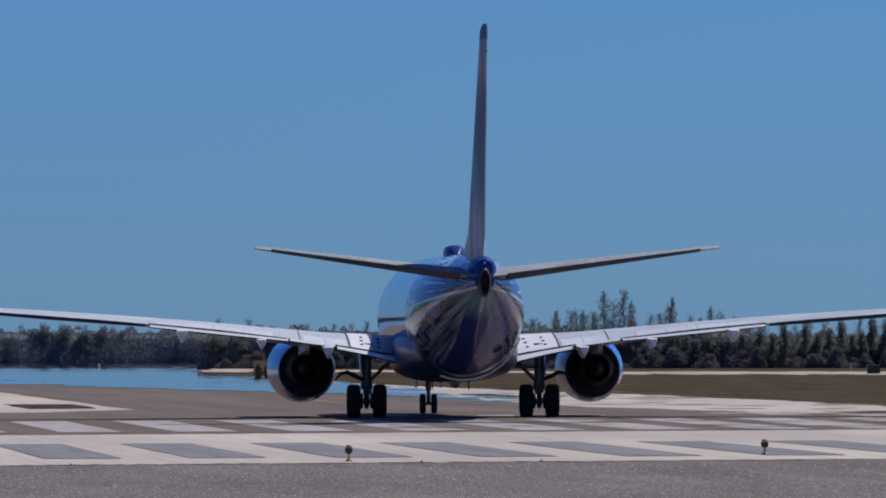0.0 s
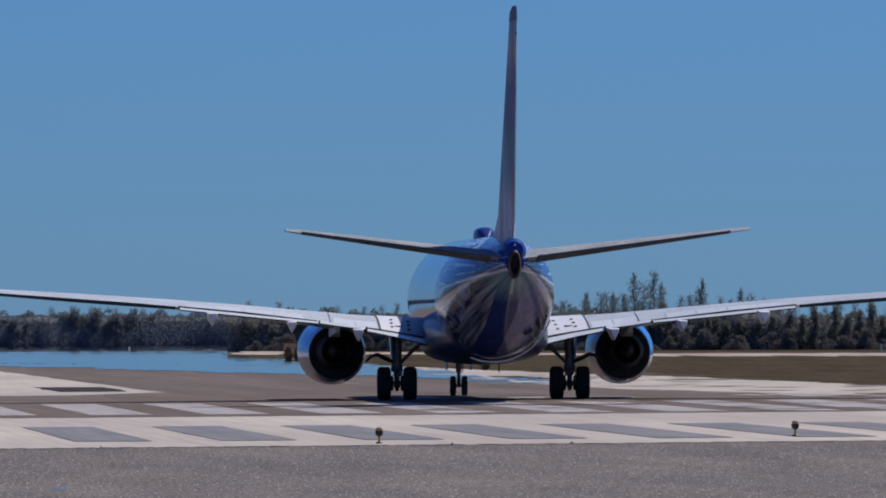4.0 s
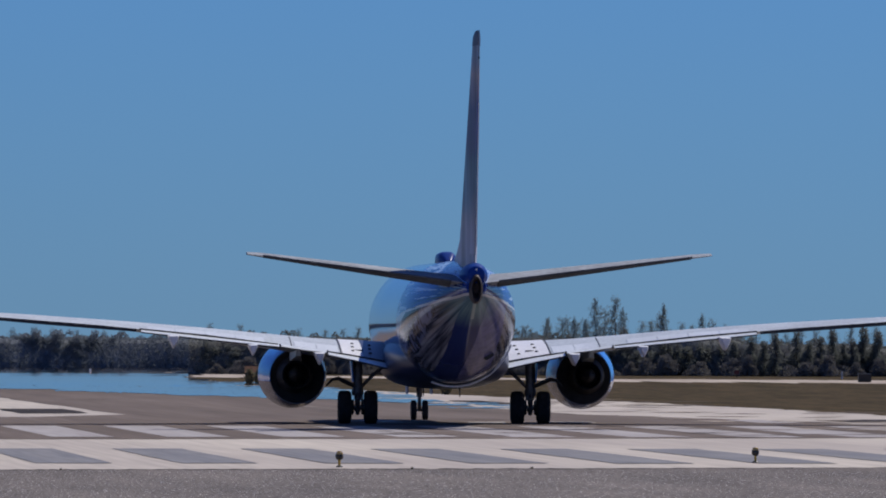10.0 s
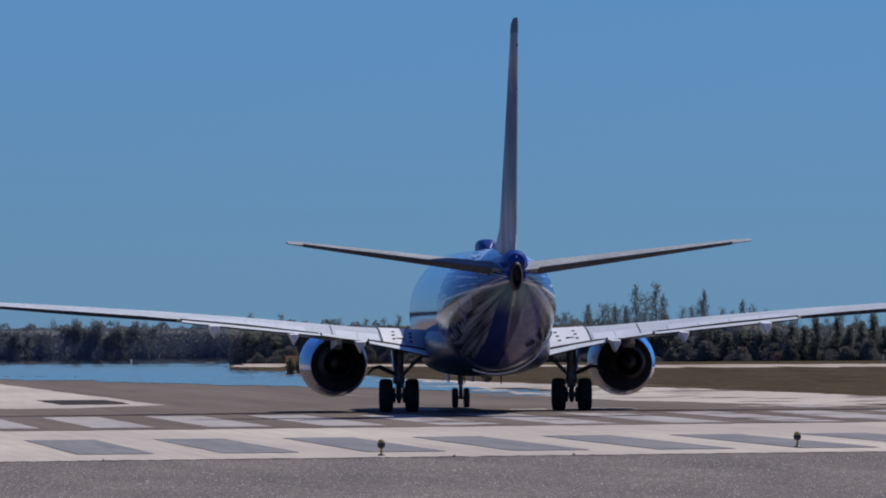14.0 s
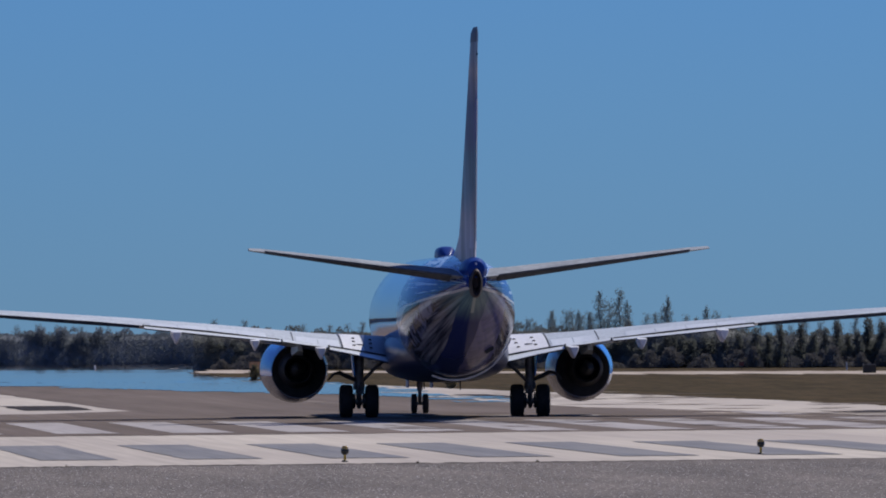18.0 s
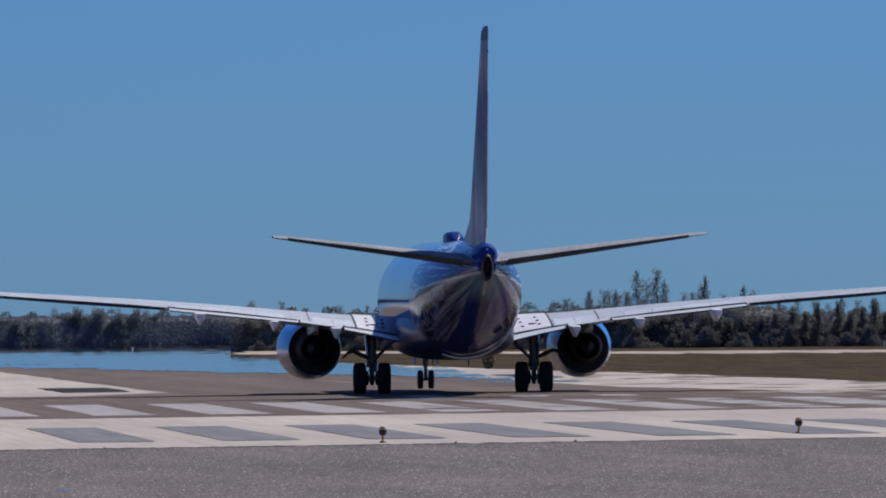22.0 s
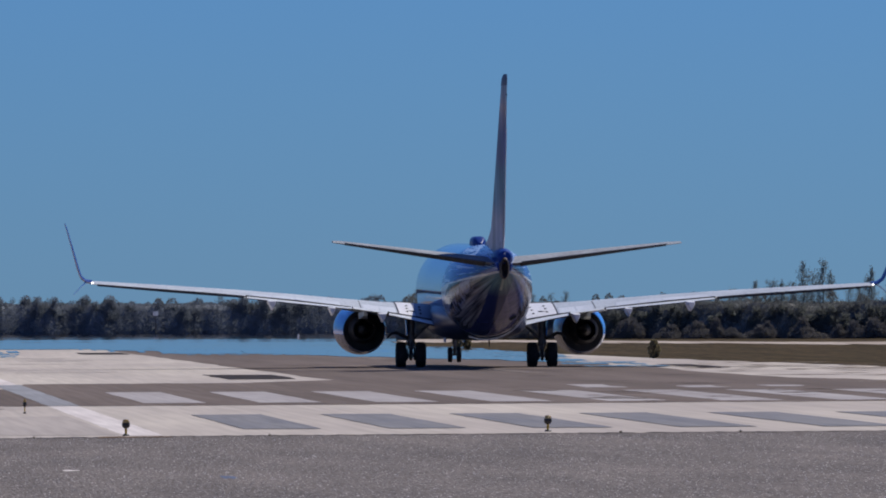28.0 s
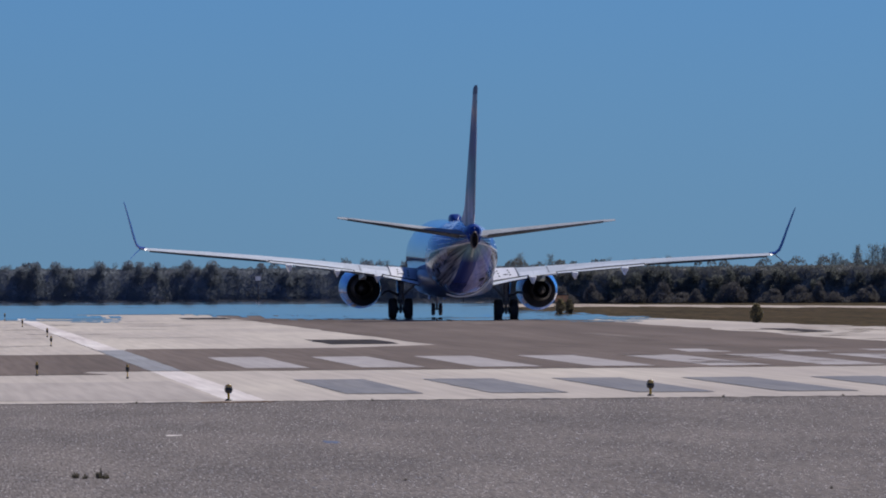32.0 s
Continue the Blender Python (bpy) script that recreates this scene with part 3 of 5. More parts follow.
M_BLUE = paint("blue_paint", (0.012, 0.050, 0.25), 0.35, 0.0, second=(0.012, 0.038, 0.20))
M_BLUE.node_tree.nodes["Principled BSDF"].inputs["Specular IOR Level"].default_value = 0.1
# the fairing's paint; on the left root panel it stands in for shade
M_DEEP = paint("deep_blue_paint_and_shade", (0.030, 0.042, 0.095), 0.35, 0.0, second=(0.024, 0.032, 0.075))
M_NACELLE = paint("bright_blue_paint", (0.05, 0.30, 0.84), 0.5, 0.0, second=(0.045, 0.25, 0.72))
M_NACELLE.node_tree.nodes["Principled BSDF"].inputs["Specular IOR Level"].default_value = 0.35
M_NACELLE.node_tree.nodes["Principled BSDF"].inputs["Roughness"].default_value = 0.2
M_NAVY = paint("navy_paint", (0.010, 0.016, 0.07), 0.5, 0.0)
M_WHITE = paint("white_paint", (0.88, 0.87, 0.86), 0.4, 0.1)
M_GREYWING = paint("grey_wing_paint", (0.56, 0.60, 0.61), 0.4, 0.0, second=(0.47, 0.50, 0.51), scale=(0.5, 1.2, 0.5), fine=0.1)
# shade below the trailing edges, put into a near-black grey
M_FLAPSHADE = paint("flap_shade_grey", (0.045, 0.043, 0.045), 0.6, 0.0)
M_WINGLOW = paint("pale_grey_paint", (0.80, 0.83, 0.82), 0.35, 0.2)


def fin_paint(name, seed):
    """Bands of slate, mauve, navy, teal and silver up the fin, broken by upright streaks."""
    m = bpy.data.materials.new(name)
    m.use_nodes = True
    n, l = m.node_tree.nodes, m.node_tree.links
    p = n["Principled BSDF"]
    p.inputs["Roughness"].default_value = 0.4
    p.inputs["Specular IOR Level"].default_value = 0.05
    tc = n.new("ShaderNodeTexCoord")
    sep = n.new("ShaderNodeSeparateXYZ")
    l.new(tc.outputs["Object"], sep.inputs[0])

    def cloud(sc, det):
        mp = n.new("ShaderNodeMapping")
        mp.inputs["Location"].default_value = (seed, seed * 0.7, 0)
        mp.inputs["Scale"].default_value = sc
        l.new(tc.outputs["Object"], mp.inputs["Vector"])
        nz = n.new("ShaderNodeTexNoise")
        nz.inputs["Scale"].default_value = 1.0
        nz.inputs["Detail"].default_value = det
        l.new(mp.outputs[0], nz.inputs["Vector"])
        return nz.outputs["Fac"]

    shift = n.new("ShaderNodeMath")
    shift.operation = "MULTIPLY_ADD"
    l.new(cloud((0.3, 0.45, 0.5), 3.0), shift.inputs[0])
    shift.inputs[1].default_value = 1.6
    l.new(sep.outputs[2], shift.inputs[2])
    up = n.new("ShaderNodeMapRange")
    up.inputs["From Min"].default_value, up.inputs["From Max"].default_value = 6.1, 13.4
    l.new(shift.outputs[0], up.inputs["Value"])
    ramp = n.new("ShaderNodeValToRGB")
    stops = ((0.0, (0.56, 0.52, 0.58)), (0.17, (0.46, 0.43, 0.48)), (0.28, (0.17, 0.27, 0.35)), (0.42, (0.14, 0.24, 0.32)), (0.50, (0.15, 0.15, 0.30)), (0.66, (0.14, 0.14, 0.28)), (0.785, (0.46, 0.36, 0.37)), (0.87, (0.27, 0.32, 0.42)), (0.985, (0.22, 0.27, 0.37)), (1.0, (0.06, 0.07, 0.11)))
    ramp.color_ramp.elements[0].position, ramp.color_ramp.elements[0].color = stops[0][0], (*stops[0][1], 1)
    ramp.color_ramp.elements[1].position, ramp.color_ramp.elements[1].color = stops[-1][0], (*stops[-1][1], 1)
    for at, c in stops[1:-1]:
        ramp.color_ramp.elements.new(at).color = (*c, 1)
    l.new(up.outputs[0], ramp.inputs[0])
    streak = n.new("ShaderNodeMapRange")
    streak.inputs["From Min"].default_value, streak.inputs["From Max"].default_value = 0.40, 0.62
    streak.inputs["To Min"].default_value, streak.inputs["To Max"].default_value = 1.1, 0.55
    l.new(cloud((0.6, 1.1, 0.16), 4.0), streak.inputs["Value"])
    mul = n.new("ShaderNodeMix")
    mul.data_type, mul.blend_type = "RGBA", "MULTIPLY"
    mul.inputs["Factor"].default_value = 1.0
    l.new(ramp.outputs[0], mul.inputs["A"])
    l.new(streak.outputs[0], mul.inputs["B"])
    l.new(mul.outputs["Result"], p.inputs["Base Color"])
    return m


M_LILAC = fin_paint("banded_fin_paint", 1.0)
# the tailplane's shaded underside and sunlit top are put into two greys
M_ELEVATOR = material("shaded_elevator_grey", (0.105, 0.112, 0.128), 0.5, spec=0.0, vary=0.25, scale=(0.8, 0.8, 0.8), fine=0.1, fine_scale=(6, 2, 6))
M_RUDDER = fin_paint("banded_rudder_paint", 4.0)
M_TAIL = material("grey_tail_paint", (0.35, 0.375, 0.41), 0.45, spec=0.0, vary=0.25, scale=(0.8, 0.8, 0.8), fine=0.1, fine_scale=(6, 2, 6))
M_COWL = paint("grey_cowl_paint", (0.21, 0.20, 0.235), 0.2, 0.0)
M_COWL.node_tree.nodes["Principled BSDF"].inputs["Specular IOR Level"].default_value = 0.4
M_STEEL = material("steel", (0.30, 0.29, 0.28), 0.35, 0.9, vary=0.3, scale=(3, 3, 3))
M_GEAR = material("grey_gear_enamel", (0.16, 0.16, 0.17), 0.45, 0.2, vary=0.4, scale=(5, 5, 5))
M_HOT = material("burnt_metal", (0.040, 0.038, 0.040), 0.7, 0.2, vary=0.4, scale=(3, 3, 3))
M_HOT.node_tree.nodes["Principled BSDF"].inputs["Specular IOR Level"].default_value = 0.2
M_SOOT = material("sooty_brown_metal", (0.045, 0.028, 0.025), 0.6, 0.2, vary=0.5, scale=(4, 4, 4))
M_DARK = material("dark_iron", (0.02, 0.018, 0.015), 0.5, vary=0.4, scale=(20, 20, 20))
M_RUBBER = material("tyre_rubber", (0.026, 0.026, 0.028), 0.8, spec=0.3, vary=0.4, scale=(6, 6, 6))
M_LAMP = material("white_lamp", (0.9, 0.9, 0.9), 0.3)
M_LAMP.node_tree.nodes["Principled BSDF"].inputs["Emission Color"].default_value = (1, 0.97, 0.9, 1)
M_LAMP.node_tree.nodes["Principled BSDF"].inputs["Emission Strength"].default_value = 1.6
M_BLACK = material("black_paint", (0.022, 0.022, 0.024), 0.5, vary=0.3, scale=(5, 5, 5))


def fuselage_material():
    """Blue above, a pale band along the side, navy and silver sweeps over the tail's underside."""
    m = bpy.data.materials.new("airliner_livery")
    m.use_nodes = True
    n, l = m.node_tree.nodes, m.node_tree.links
    p = n["Principled BSDF"]
    tc = n.new("ShaderNodeTexCoord")
    sep = n.new("ShaderNodeSeparateXYZ")
    l.new(tc.outputs["Object"], sep.inputs[0])

    def calc(op, a, b=None, c=None):
        q = n.new("ShaderNodeMath")
        q.operation = op
        for i, v in enumerate((a, b, c)):
            if v is None:
                continue
            if isinstance(v, (int, float)):
                q.inputs[i].default_value = v
            else:
                l.new(v, q.inputs[i])
        return q.outputs[0]

    X, Y, Z = (sep.outputs[i] for i in range(3))
    nz = n.new("ShaderNodeTexNoise")
    mp = n.new("ShaderNodeMapping")
    mp.inputs["Scale"].default_value = (0.7, 0.22, 0.7)
    l.new(tc.outputs["Object"], mp.inputs[0])
    l.new(mp.outputs[0], nz.inputs["Vector"])
    nz.inputs["Scale"].default_value = 1.0
    nz.inputs["Detail"].default_value = 2.0
    wob = calc("MULTIPLY", calc("SUBTRACT", nz.outputs["Fac"], 0.5), 1.2)

    def mask(v, lo, hi):
        """1 where v lies between lo and hi."""
        return calc("MULTIPLY", calc("GREATER_THAN", v, lo), calc("LESS_THAN", v, hi))

    def over(under, colour, fac):
        mx = n.new("ShaderNodeMix")
        mx.data_type = "RGBA"
        l.new(fac, mx.inputs["Factor"])
        if isinstance(under, tuple):
            mx.inputs["A"].default_value = (*under, 1)
        else:
            l.new(under, mx.inputs["A"])
        mx.inputs["B"].default_value = (*colour, 1)
        return mx.outputs["Result"]

    front = calc("GREATER_THAN", Y, -5.5)
    rear = calc("SUBTRACT", 1.0, front)
    col = over((0.018, 0.055, 0.28), (0.03, 0.075, 0.24), front)
    rough = calc("ADD", 0.07, calc("MULTIPLY", rear, 0.07))
    l.new(rough, p.inputs["Roughness"])
    l.new(calc("SUBTRACT", 0.45, calc("MULTIPLY", rear, 0.40)), p.inputs["Specular IOR Level"])
    # a pale line climbs towards the tail; sweeps of navy, silver and smoke lie under it
    edge = calc("ADD", calc("ADD", 3.42, calc("MULTIPLY", calc("MAXIMUM", calc("SUBTRACT", -5.0, Y), 0.0), 0.062)), calc("MULTIPLY", wob, 0.12))
    under = calc("SUBTRACT", edge, Z)
    aft = calc("MULTIPLY", rear, calc("GREATER_THAN", under, 0.0))
    above = calc("SUBTRACT", rear, aft)
    turn = calc("ARCTAN2", X, calc("SUBTRACT", Z, 4.3))
    mix_v = n.new("ShaderNodeCombineXYZ")
    l.new(calc("MULTIPLY", turn, 4.5), mix_v.inputs[0])
    l.new(calc("MULTIPLY", Y, 0.085), mix_v.inputs[1])
    nb = n.new("ShaderNodeTexNoise")
    nb.inputs["Scale"].default_value = 2.6
    nb.inputs["Detail"].default_value = 4.0
    l.new(mix_v.outputs[0], nb.inputs["Vector"])
    smoke = n.new("ShaderNodeMix")
    smoke.data_type = "RGBA"
    smoke.inputs["A"].default_value = (0.022, 0.023, 0.040, 1)
    smoke.inputs["B"].default_value = (0.27, 0.265, 0.31, 1)
    rr = n.new("ShaderNodeMapRange")
    rr.inputs["From Min"].default_value, rr.inputs["From Max"].default_value = 0.42, 0.66
    l.new(nb.outputs["Fac"], rr.inputs["Value"])
    l.new(rr.outputs[0], smoke.inputs["Factor"])
    join = n.new("ShaderNodeMix")
    join.data_type = "RGBA"
    l.new(aft, join.inputs["Factor"])
    l.new(col, join.inputs["A"])
    l.new(smoke.outputs["Result"], join.inputs["B"])
    col = join.outputs["Result"]
    sweep = calc("ADD", calc("ADD", X, calc("MULTIPLY", wob, 0.35)), calc("MULTIPLY", calc("ADD", Y, 12.0), 0.06))
    col = over(col, (0.16, 0.17, 0.25), calc("MULTIPLY", aft, mask(sweep, -1.48, -1.28)))
    spots = n.new("ShaderNodeTexNoise")
    spots.inputs["Scale"].default_value = 2.1
    spots.inputs["Detail"].default_value = 3.0
    l.new(tc.outputs["Object"], spots.inputs["Vector"])
    spot = n.new("ShaderNodeMapRange")
    spot.inputs["From Min"].default_value, spot.inputs["From Max"].default_value = 0.52, 0.44
    l.new(spots.outputs["Fac"], spot.inputs["Value"])
    col = over(col, (0.010, 0.012, 0.026), calc("MULTIPLY", calc("MULTIPLY", aft, calc("LESS_THAN", sweep, -1.24)), calc("MULTIPLY", spot.outputs[0], 0.85)))
    lilac = calc("MULTIPLY", aft, mask(sweep, 0.16, 1.12))
    col = over(col, (0.125, 0.125, 0.27), lilac)
    col = over(col, (0.24, 0.235, 0.32), calc("MULTIPLY", lilac, calc("MULTIPLY", rr.outputs[0], 0.45)))
    col = over(col, (0.05, 0.055, 0.12), calc("MULTIPLY", lilac, calc("MULTIPLY", spot.outputs[0], 0.35)))
    navy = calc("MULTIPLY", aft, mask(sweep, -0.66, 0.16))
    col = over(col, (0.019, 0.028, 0.125), navy)
    col = over(col, (0.04, 0.05, 0.13), calc("MULTIPLY", navy, calc("MULTIPLY", rr.outputs[0], 0.3)))
    # exhaust haze put into the colour: a green-grey fan with a pale ray
    far_x = calc("MULTIPLY", X, X)
    far_z = calc("POWER", calc("ABSOLUTE", calc("SUBTRACT", Z, 4.35)), 2.0)
    near_tip = n.new("ShaderNodeMapRange")
    near_tip.inputs["From Min"].default_value, near_tip.inputs["From Max"].default_value = 1.25, 0.60
    l.new(calc("ADD", calc("SQRT", calc("ADD", far_x, far_z)), calc("MULTIPLY", wob, 0.25)), near_tip.inputs["Value"])
    fan = calc("MULTIPLY", aft, calc("MULTIPLY", near_tip.outputs[0], calc("ADD", 0.55, calc("MULTIPLY", rr.outputs[0], 0.4))))
    col = over(col, (0.20, 0.31, 0.31), fan)
    col = over(col, (0.42, 0.46, 0.43), calc("MULTIPLY", calc("MULTIPLY", aft, 0.7), calc("MULTIPLY", mask(X, -0.05, 0.05), mask(Z, 3.45, 4.2))))
    col = over(col, (0.62, 0.59, 0.57), calc("MULTIPLY", rear, mask(under, -0.03, 0.05)))
    col = over(col, (0.62, 0.59, 0.57), calc("MULTIPLY", mask(Y, -9.6, -5.5), mask(under, 0.0, calc("MULTIPLY", calc("ADD", Y, 9.6), 0.20))))
    col = over(col, (0.42, 0.52, 0.66), calc("MULTIPLY", above, calc("GREATER_THAN", nb.outputs["Fac"], 0.57)))
    col = over(col, (0.008, 0.020, 0.11), calc("MULTIPLY", above, calc("LESS_THAN", nb.outputs["Fac"], 0.40)))
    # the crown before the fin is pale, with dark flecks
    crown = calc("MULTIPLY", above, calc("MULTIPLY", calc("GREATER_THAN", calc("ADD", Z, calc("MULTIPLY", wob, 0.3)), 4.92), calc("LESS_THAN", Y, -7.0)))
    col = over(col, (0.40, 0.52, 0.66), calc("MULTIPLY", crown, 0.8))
    fl_map = n.new("ShaderNodeMapping")
    fl_map.inputs["Scale"].default_value = (5.5, 0.9, 5.5)
    l.new(tc.outputs["Object"], fl_map.inputs[0])
    fl = n.new("ShaderNodeTexNoise")
    fl.inputs["Scale"].default_value = 1.0
    fl.inputs["Detail"].default_value = 2.0
    l.new(fl_map.outputs[0], fl.inputs["Vector"])
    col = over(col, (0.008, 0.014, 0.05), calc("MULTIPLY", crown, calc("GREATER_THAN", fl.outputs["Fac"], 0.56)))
    l.new(col, p.inputs["Base Color"])
    return m


M_LIVERY = fuselage_material()

plane = thing("airliner", "blue twin-engine passenger jet with silver wings on the runway", "airplane")


def ring(y, hw, hh, zc, k=40, square=2.0):
    pts = []
    for i in range(k):
        a = 2 * math.pi * i / k
        c, s = math.cos(a), math.sin(a)
        pts.append((hw * math.copysign(abs(c) ** (2 / square), c), y, zc + hh * math.copysign(abs(s) ** (2 / square), s)))
    return pts


BODY = [(19.65, 0.06, 0.06, 2.80), (19.4, 0.40, 0.38, 2.84), (18.9, 0.72, 0.70, 2.92), (18.0, 1.10, 1.10, 3.03), (17.0, 1.42, 1.45, 3.14), (15.8, 1.68, 1.75, 3.26),
        (14.2, 1.84, 1.94, 3.33), (12.6, 1.88, 2.00, 3.36), (6.0, 1.88, 2.00, 3.36), (0.0, 1.88, 2.00, 3.36), (-5.0, 1.88, 2.00, 3.36), (-7.2, 1.87, 1.97, 3.38), (-8.8, 1.82, 1.87, 3.45),
        (-10.4, 1.70, 1.70, 3.58), (-12.0, 1.50, 1.48, 3.76), (-13.6, 1.24, 1.23, 3.96), (-15.0, 0.98, 0.99, 4.13), (-16.3, 0.70, 0.74, 4.29), (-17.4, 0.46, 0.51, 4.40), (-18.1, 0.31, 0.35, 4.45)]
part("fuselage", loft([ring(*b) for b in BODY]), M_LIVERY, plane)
tail = part("tail_cone", loft([ring(-18.0, 0.24, 0.46, 4.38), ring(-18.35, 0.19, 0.46, 4.38), ring(-18.55, 0.15, 0.40, 4.38), ring(-18.50, 0.11, 0.30, 4.38), ring(-18.2, 0.08, 0.2, 4.42)]), M_SOOT, plane, "dark exhaust at the tail's tip")
part("tail_fairing", loft([ring(y, w, hh, z) for y, w, hh, z in ((-16.4, 0.45, 0.45, 4.75), (-17.2, 0.42, 0.42, 4.80), (-17.9, 0.37, 0.37, 4.82), (-18.2, 0.27, 0.27, 4.83), (-18.32, 0.08, 0.08, 4.84))]), M_BLUE, plane, "blue fairing at the foot of the rudder")
part("tail_light", box((0, -18.30, 5.0), (0.05, 0.06, 0.09), 0.02), M_WHITE, plane, "small white light over the exhaust")
part("vent_slot", box((0, -18.30, 4.80), (0.20, 0.10, 0.14), 0.04), M_BLACK, plane, "dark vent over the exhaust")
# highlight along the belly's rear edge, modelled as a thin white strip
belt = []
for k in range(26):
    a = radians(-112 + 92 * k / 25)
    belt.append([(2.0 * math.cos(a) * q, -5.9 - dy, 3.36 + 2.12 * math.sin(a) * q) for q, dy in ((1.0, 0.0), (1.0, 0.06), (0.97, 0.06), (0.97, 0.0))])
part("belly_trim", loft(belt), M_WHITE, plane, "thin white strip drawn as the highlight under the belly")
part("wing_fairing", loft([ring(y, w, hh, z, square=2.6) for y, w, hh, z in ((8.6, 0.5, 0.25, 1.75), (7.6, 1.35, 0.6, 1.85), (6, 1.85, 0.82, 2.0), (3, 2.03, 0.90, 2.06), (0, 2.05, 0.92, 2.08), (-2.5, 2.0, 0.88, 2.10), (-5, 1.7, 0.75, 2.1), (-6.8, 1.1, 0.5, 2.1), (-8, 0.5, 0.25, 2.05))]), M_DEEP, plane, "deep blue fairing under the wing root")


def foil(le, te, x, zc, thick, droop=0.0, k=9, axis="x"):
    """An aerofoil's outline from nose to tail, across x (wing) or upright (fin)."""
    up, low = [], []
    for i in range(k):
        t = 0.5 - 0.5 * math.cos(math.pi * i / (k - 1))
        th = 5 * thick * (0.2969 * math.sqrt(t) - 0.126 * t - 0.3516 * t ** 2 + 0.2843 * t ** 3 - 0.1026 * t ** 4)
        y = le + (te - le) * t
        zz = zc - droop * t
        up.append((x, y, zz + th * (1.15 if axis == "x" else 1.0)))
        low.append((x, y, zz - th * (0.85 if axis == "x" else 1.0)))
    pts = up + low[-2:0:-1]
    if axis == "z":
        pts = [(p[2] - zc, p[1], x) for p in pts]
    return pts


def mirrored(pts, side):
    return [(side * x, y, z) for x, y, z in pts]


# across, leading edge, trailing edge, height, thickness, droop of the trailing edge
WING = [(1.5, 5.7, -1.0, 2.36, 0.78, 0.40), (2.4, 5.1, -1.05, 2.39, 0.73, 0.25), (3.4, 4.45, -1.15, 2.44, 0.66, 0.13), (4.4, 3.75, -1.22, 2.54, 0.58, 0.10), (5.7, 2.75, -1.35, 2.695, 0.50, 0.08), (8.0, 1.45, -2.05, 2.95, 0.40, 0.06), (10.5, 0.15, -2.90, 3.19, 0.32, 0.06), (13.5, -1.40, -3.75, 3.43, 0.24, 0.06), (16.8, -3.12, -4.64, 3.665, 0.15, 0.05)]


def wing_top(x, t, lift=0.0):
    """A point of the wing's upper skin, a share t of the way from nose to tail."""
    for a, b in zip(WING, WING[1:]):
        if x <= b[0]:
            break
    k = (x - a[0]) / (b[0] - a[0])
    le, te, zc, th, dr = (p + (q - p) * k for p, q in zip(a[1:], b[1:]))
    up = 5 * th * (0.2969 * math.sqrt(t) - 0.126 * t - 0.3516 * t ** 2 + 0.2843 * t ** 3 - 0.1026 * t ** 4)
    return x, le + (te - le) * t, zc - dr * t + 1.15 * up + lift


def skin_panel(xs, t0, t1, thick, side, lift=0.004):
    """A thin panel lying on the wing's upper skin."""
    ts = [t0 + (t1 - t0) * i / 7 for i in range(8)]
    return loft([mirrored([wing_top(x, t, lift + thick) for t in ts] + [wing_top(x, t, lift - 0.02) for t in reversed(ts)], side) for x in xs])


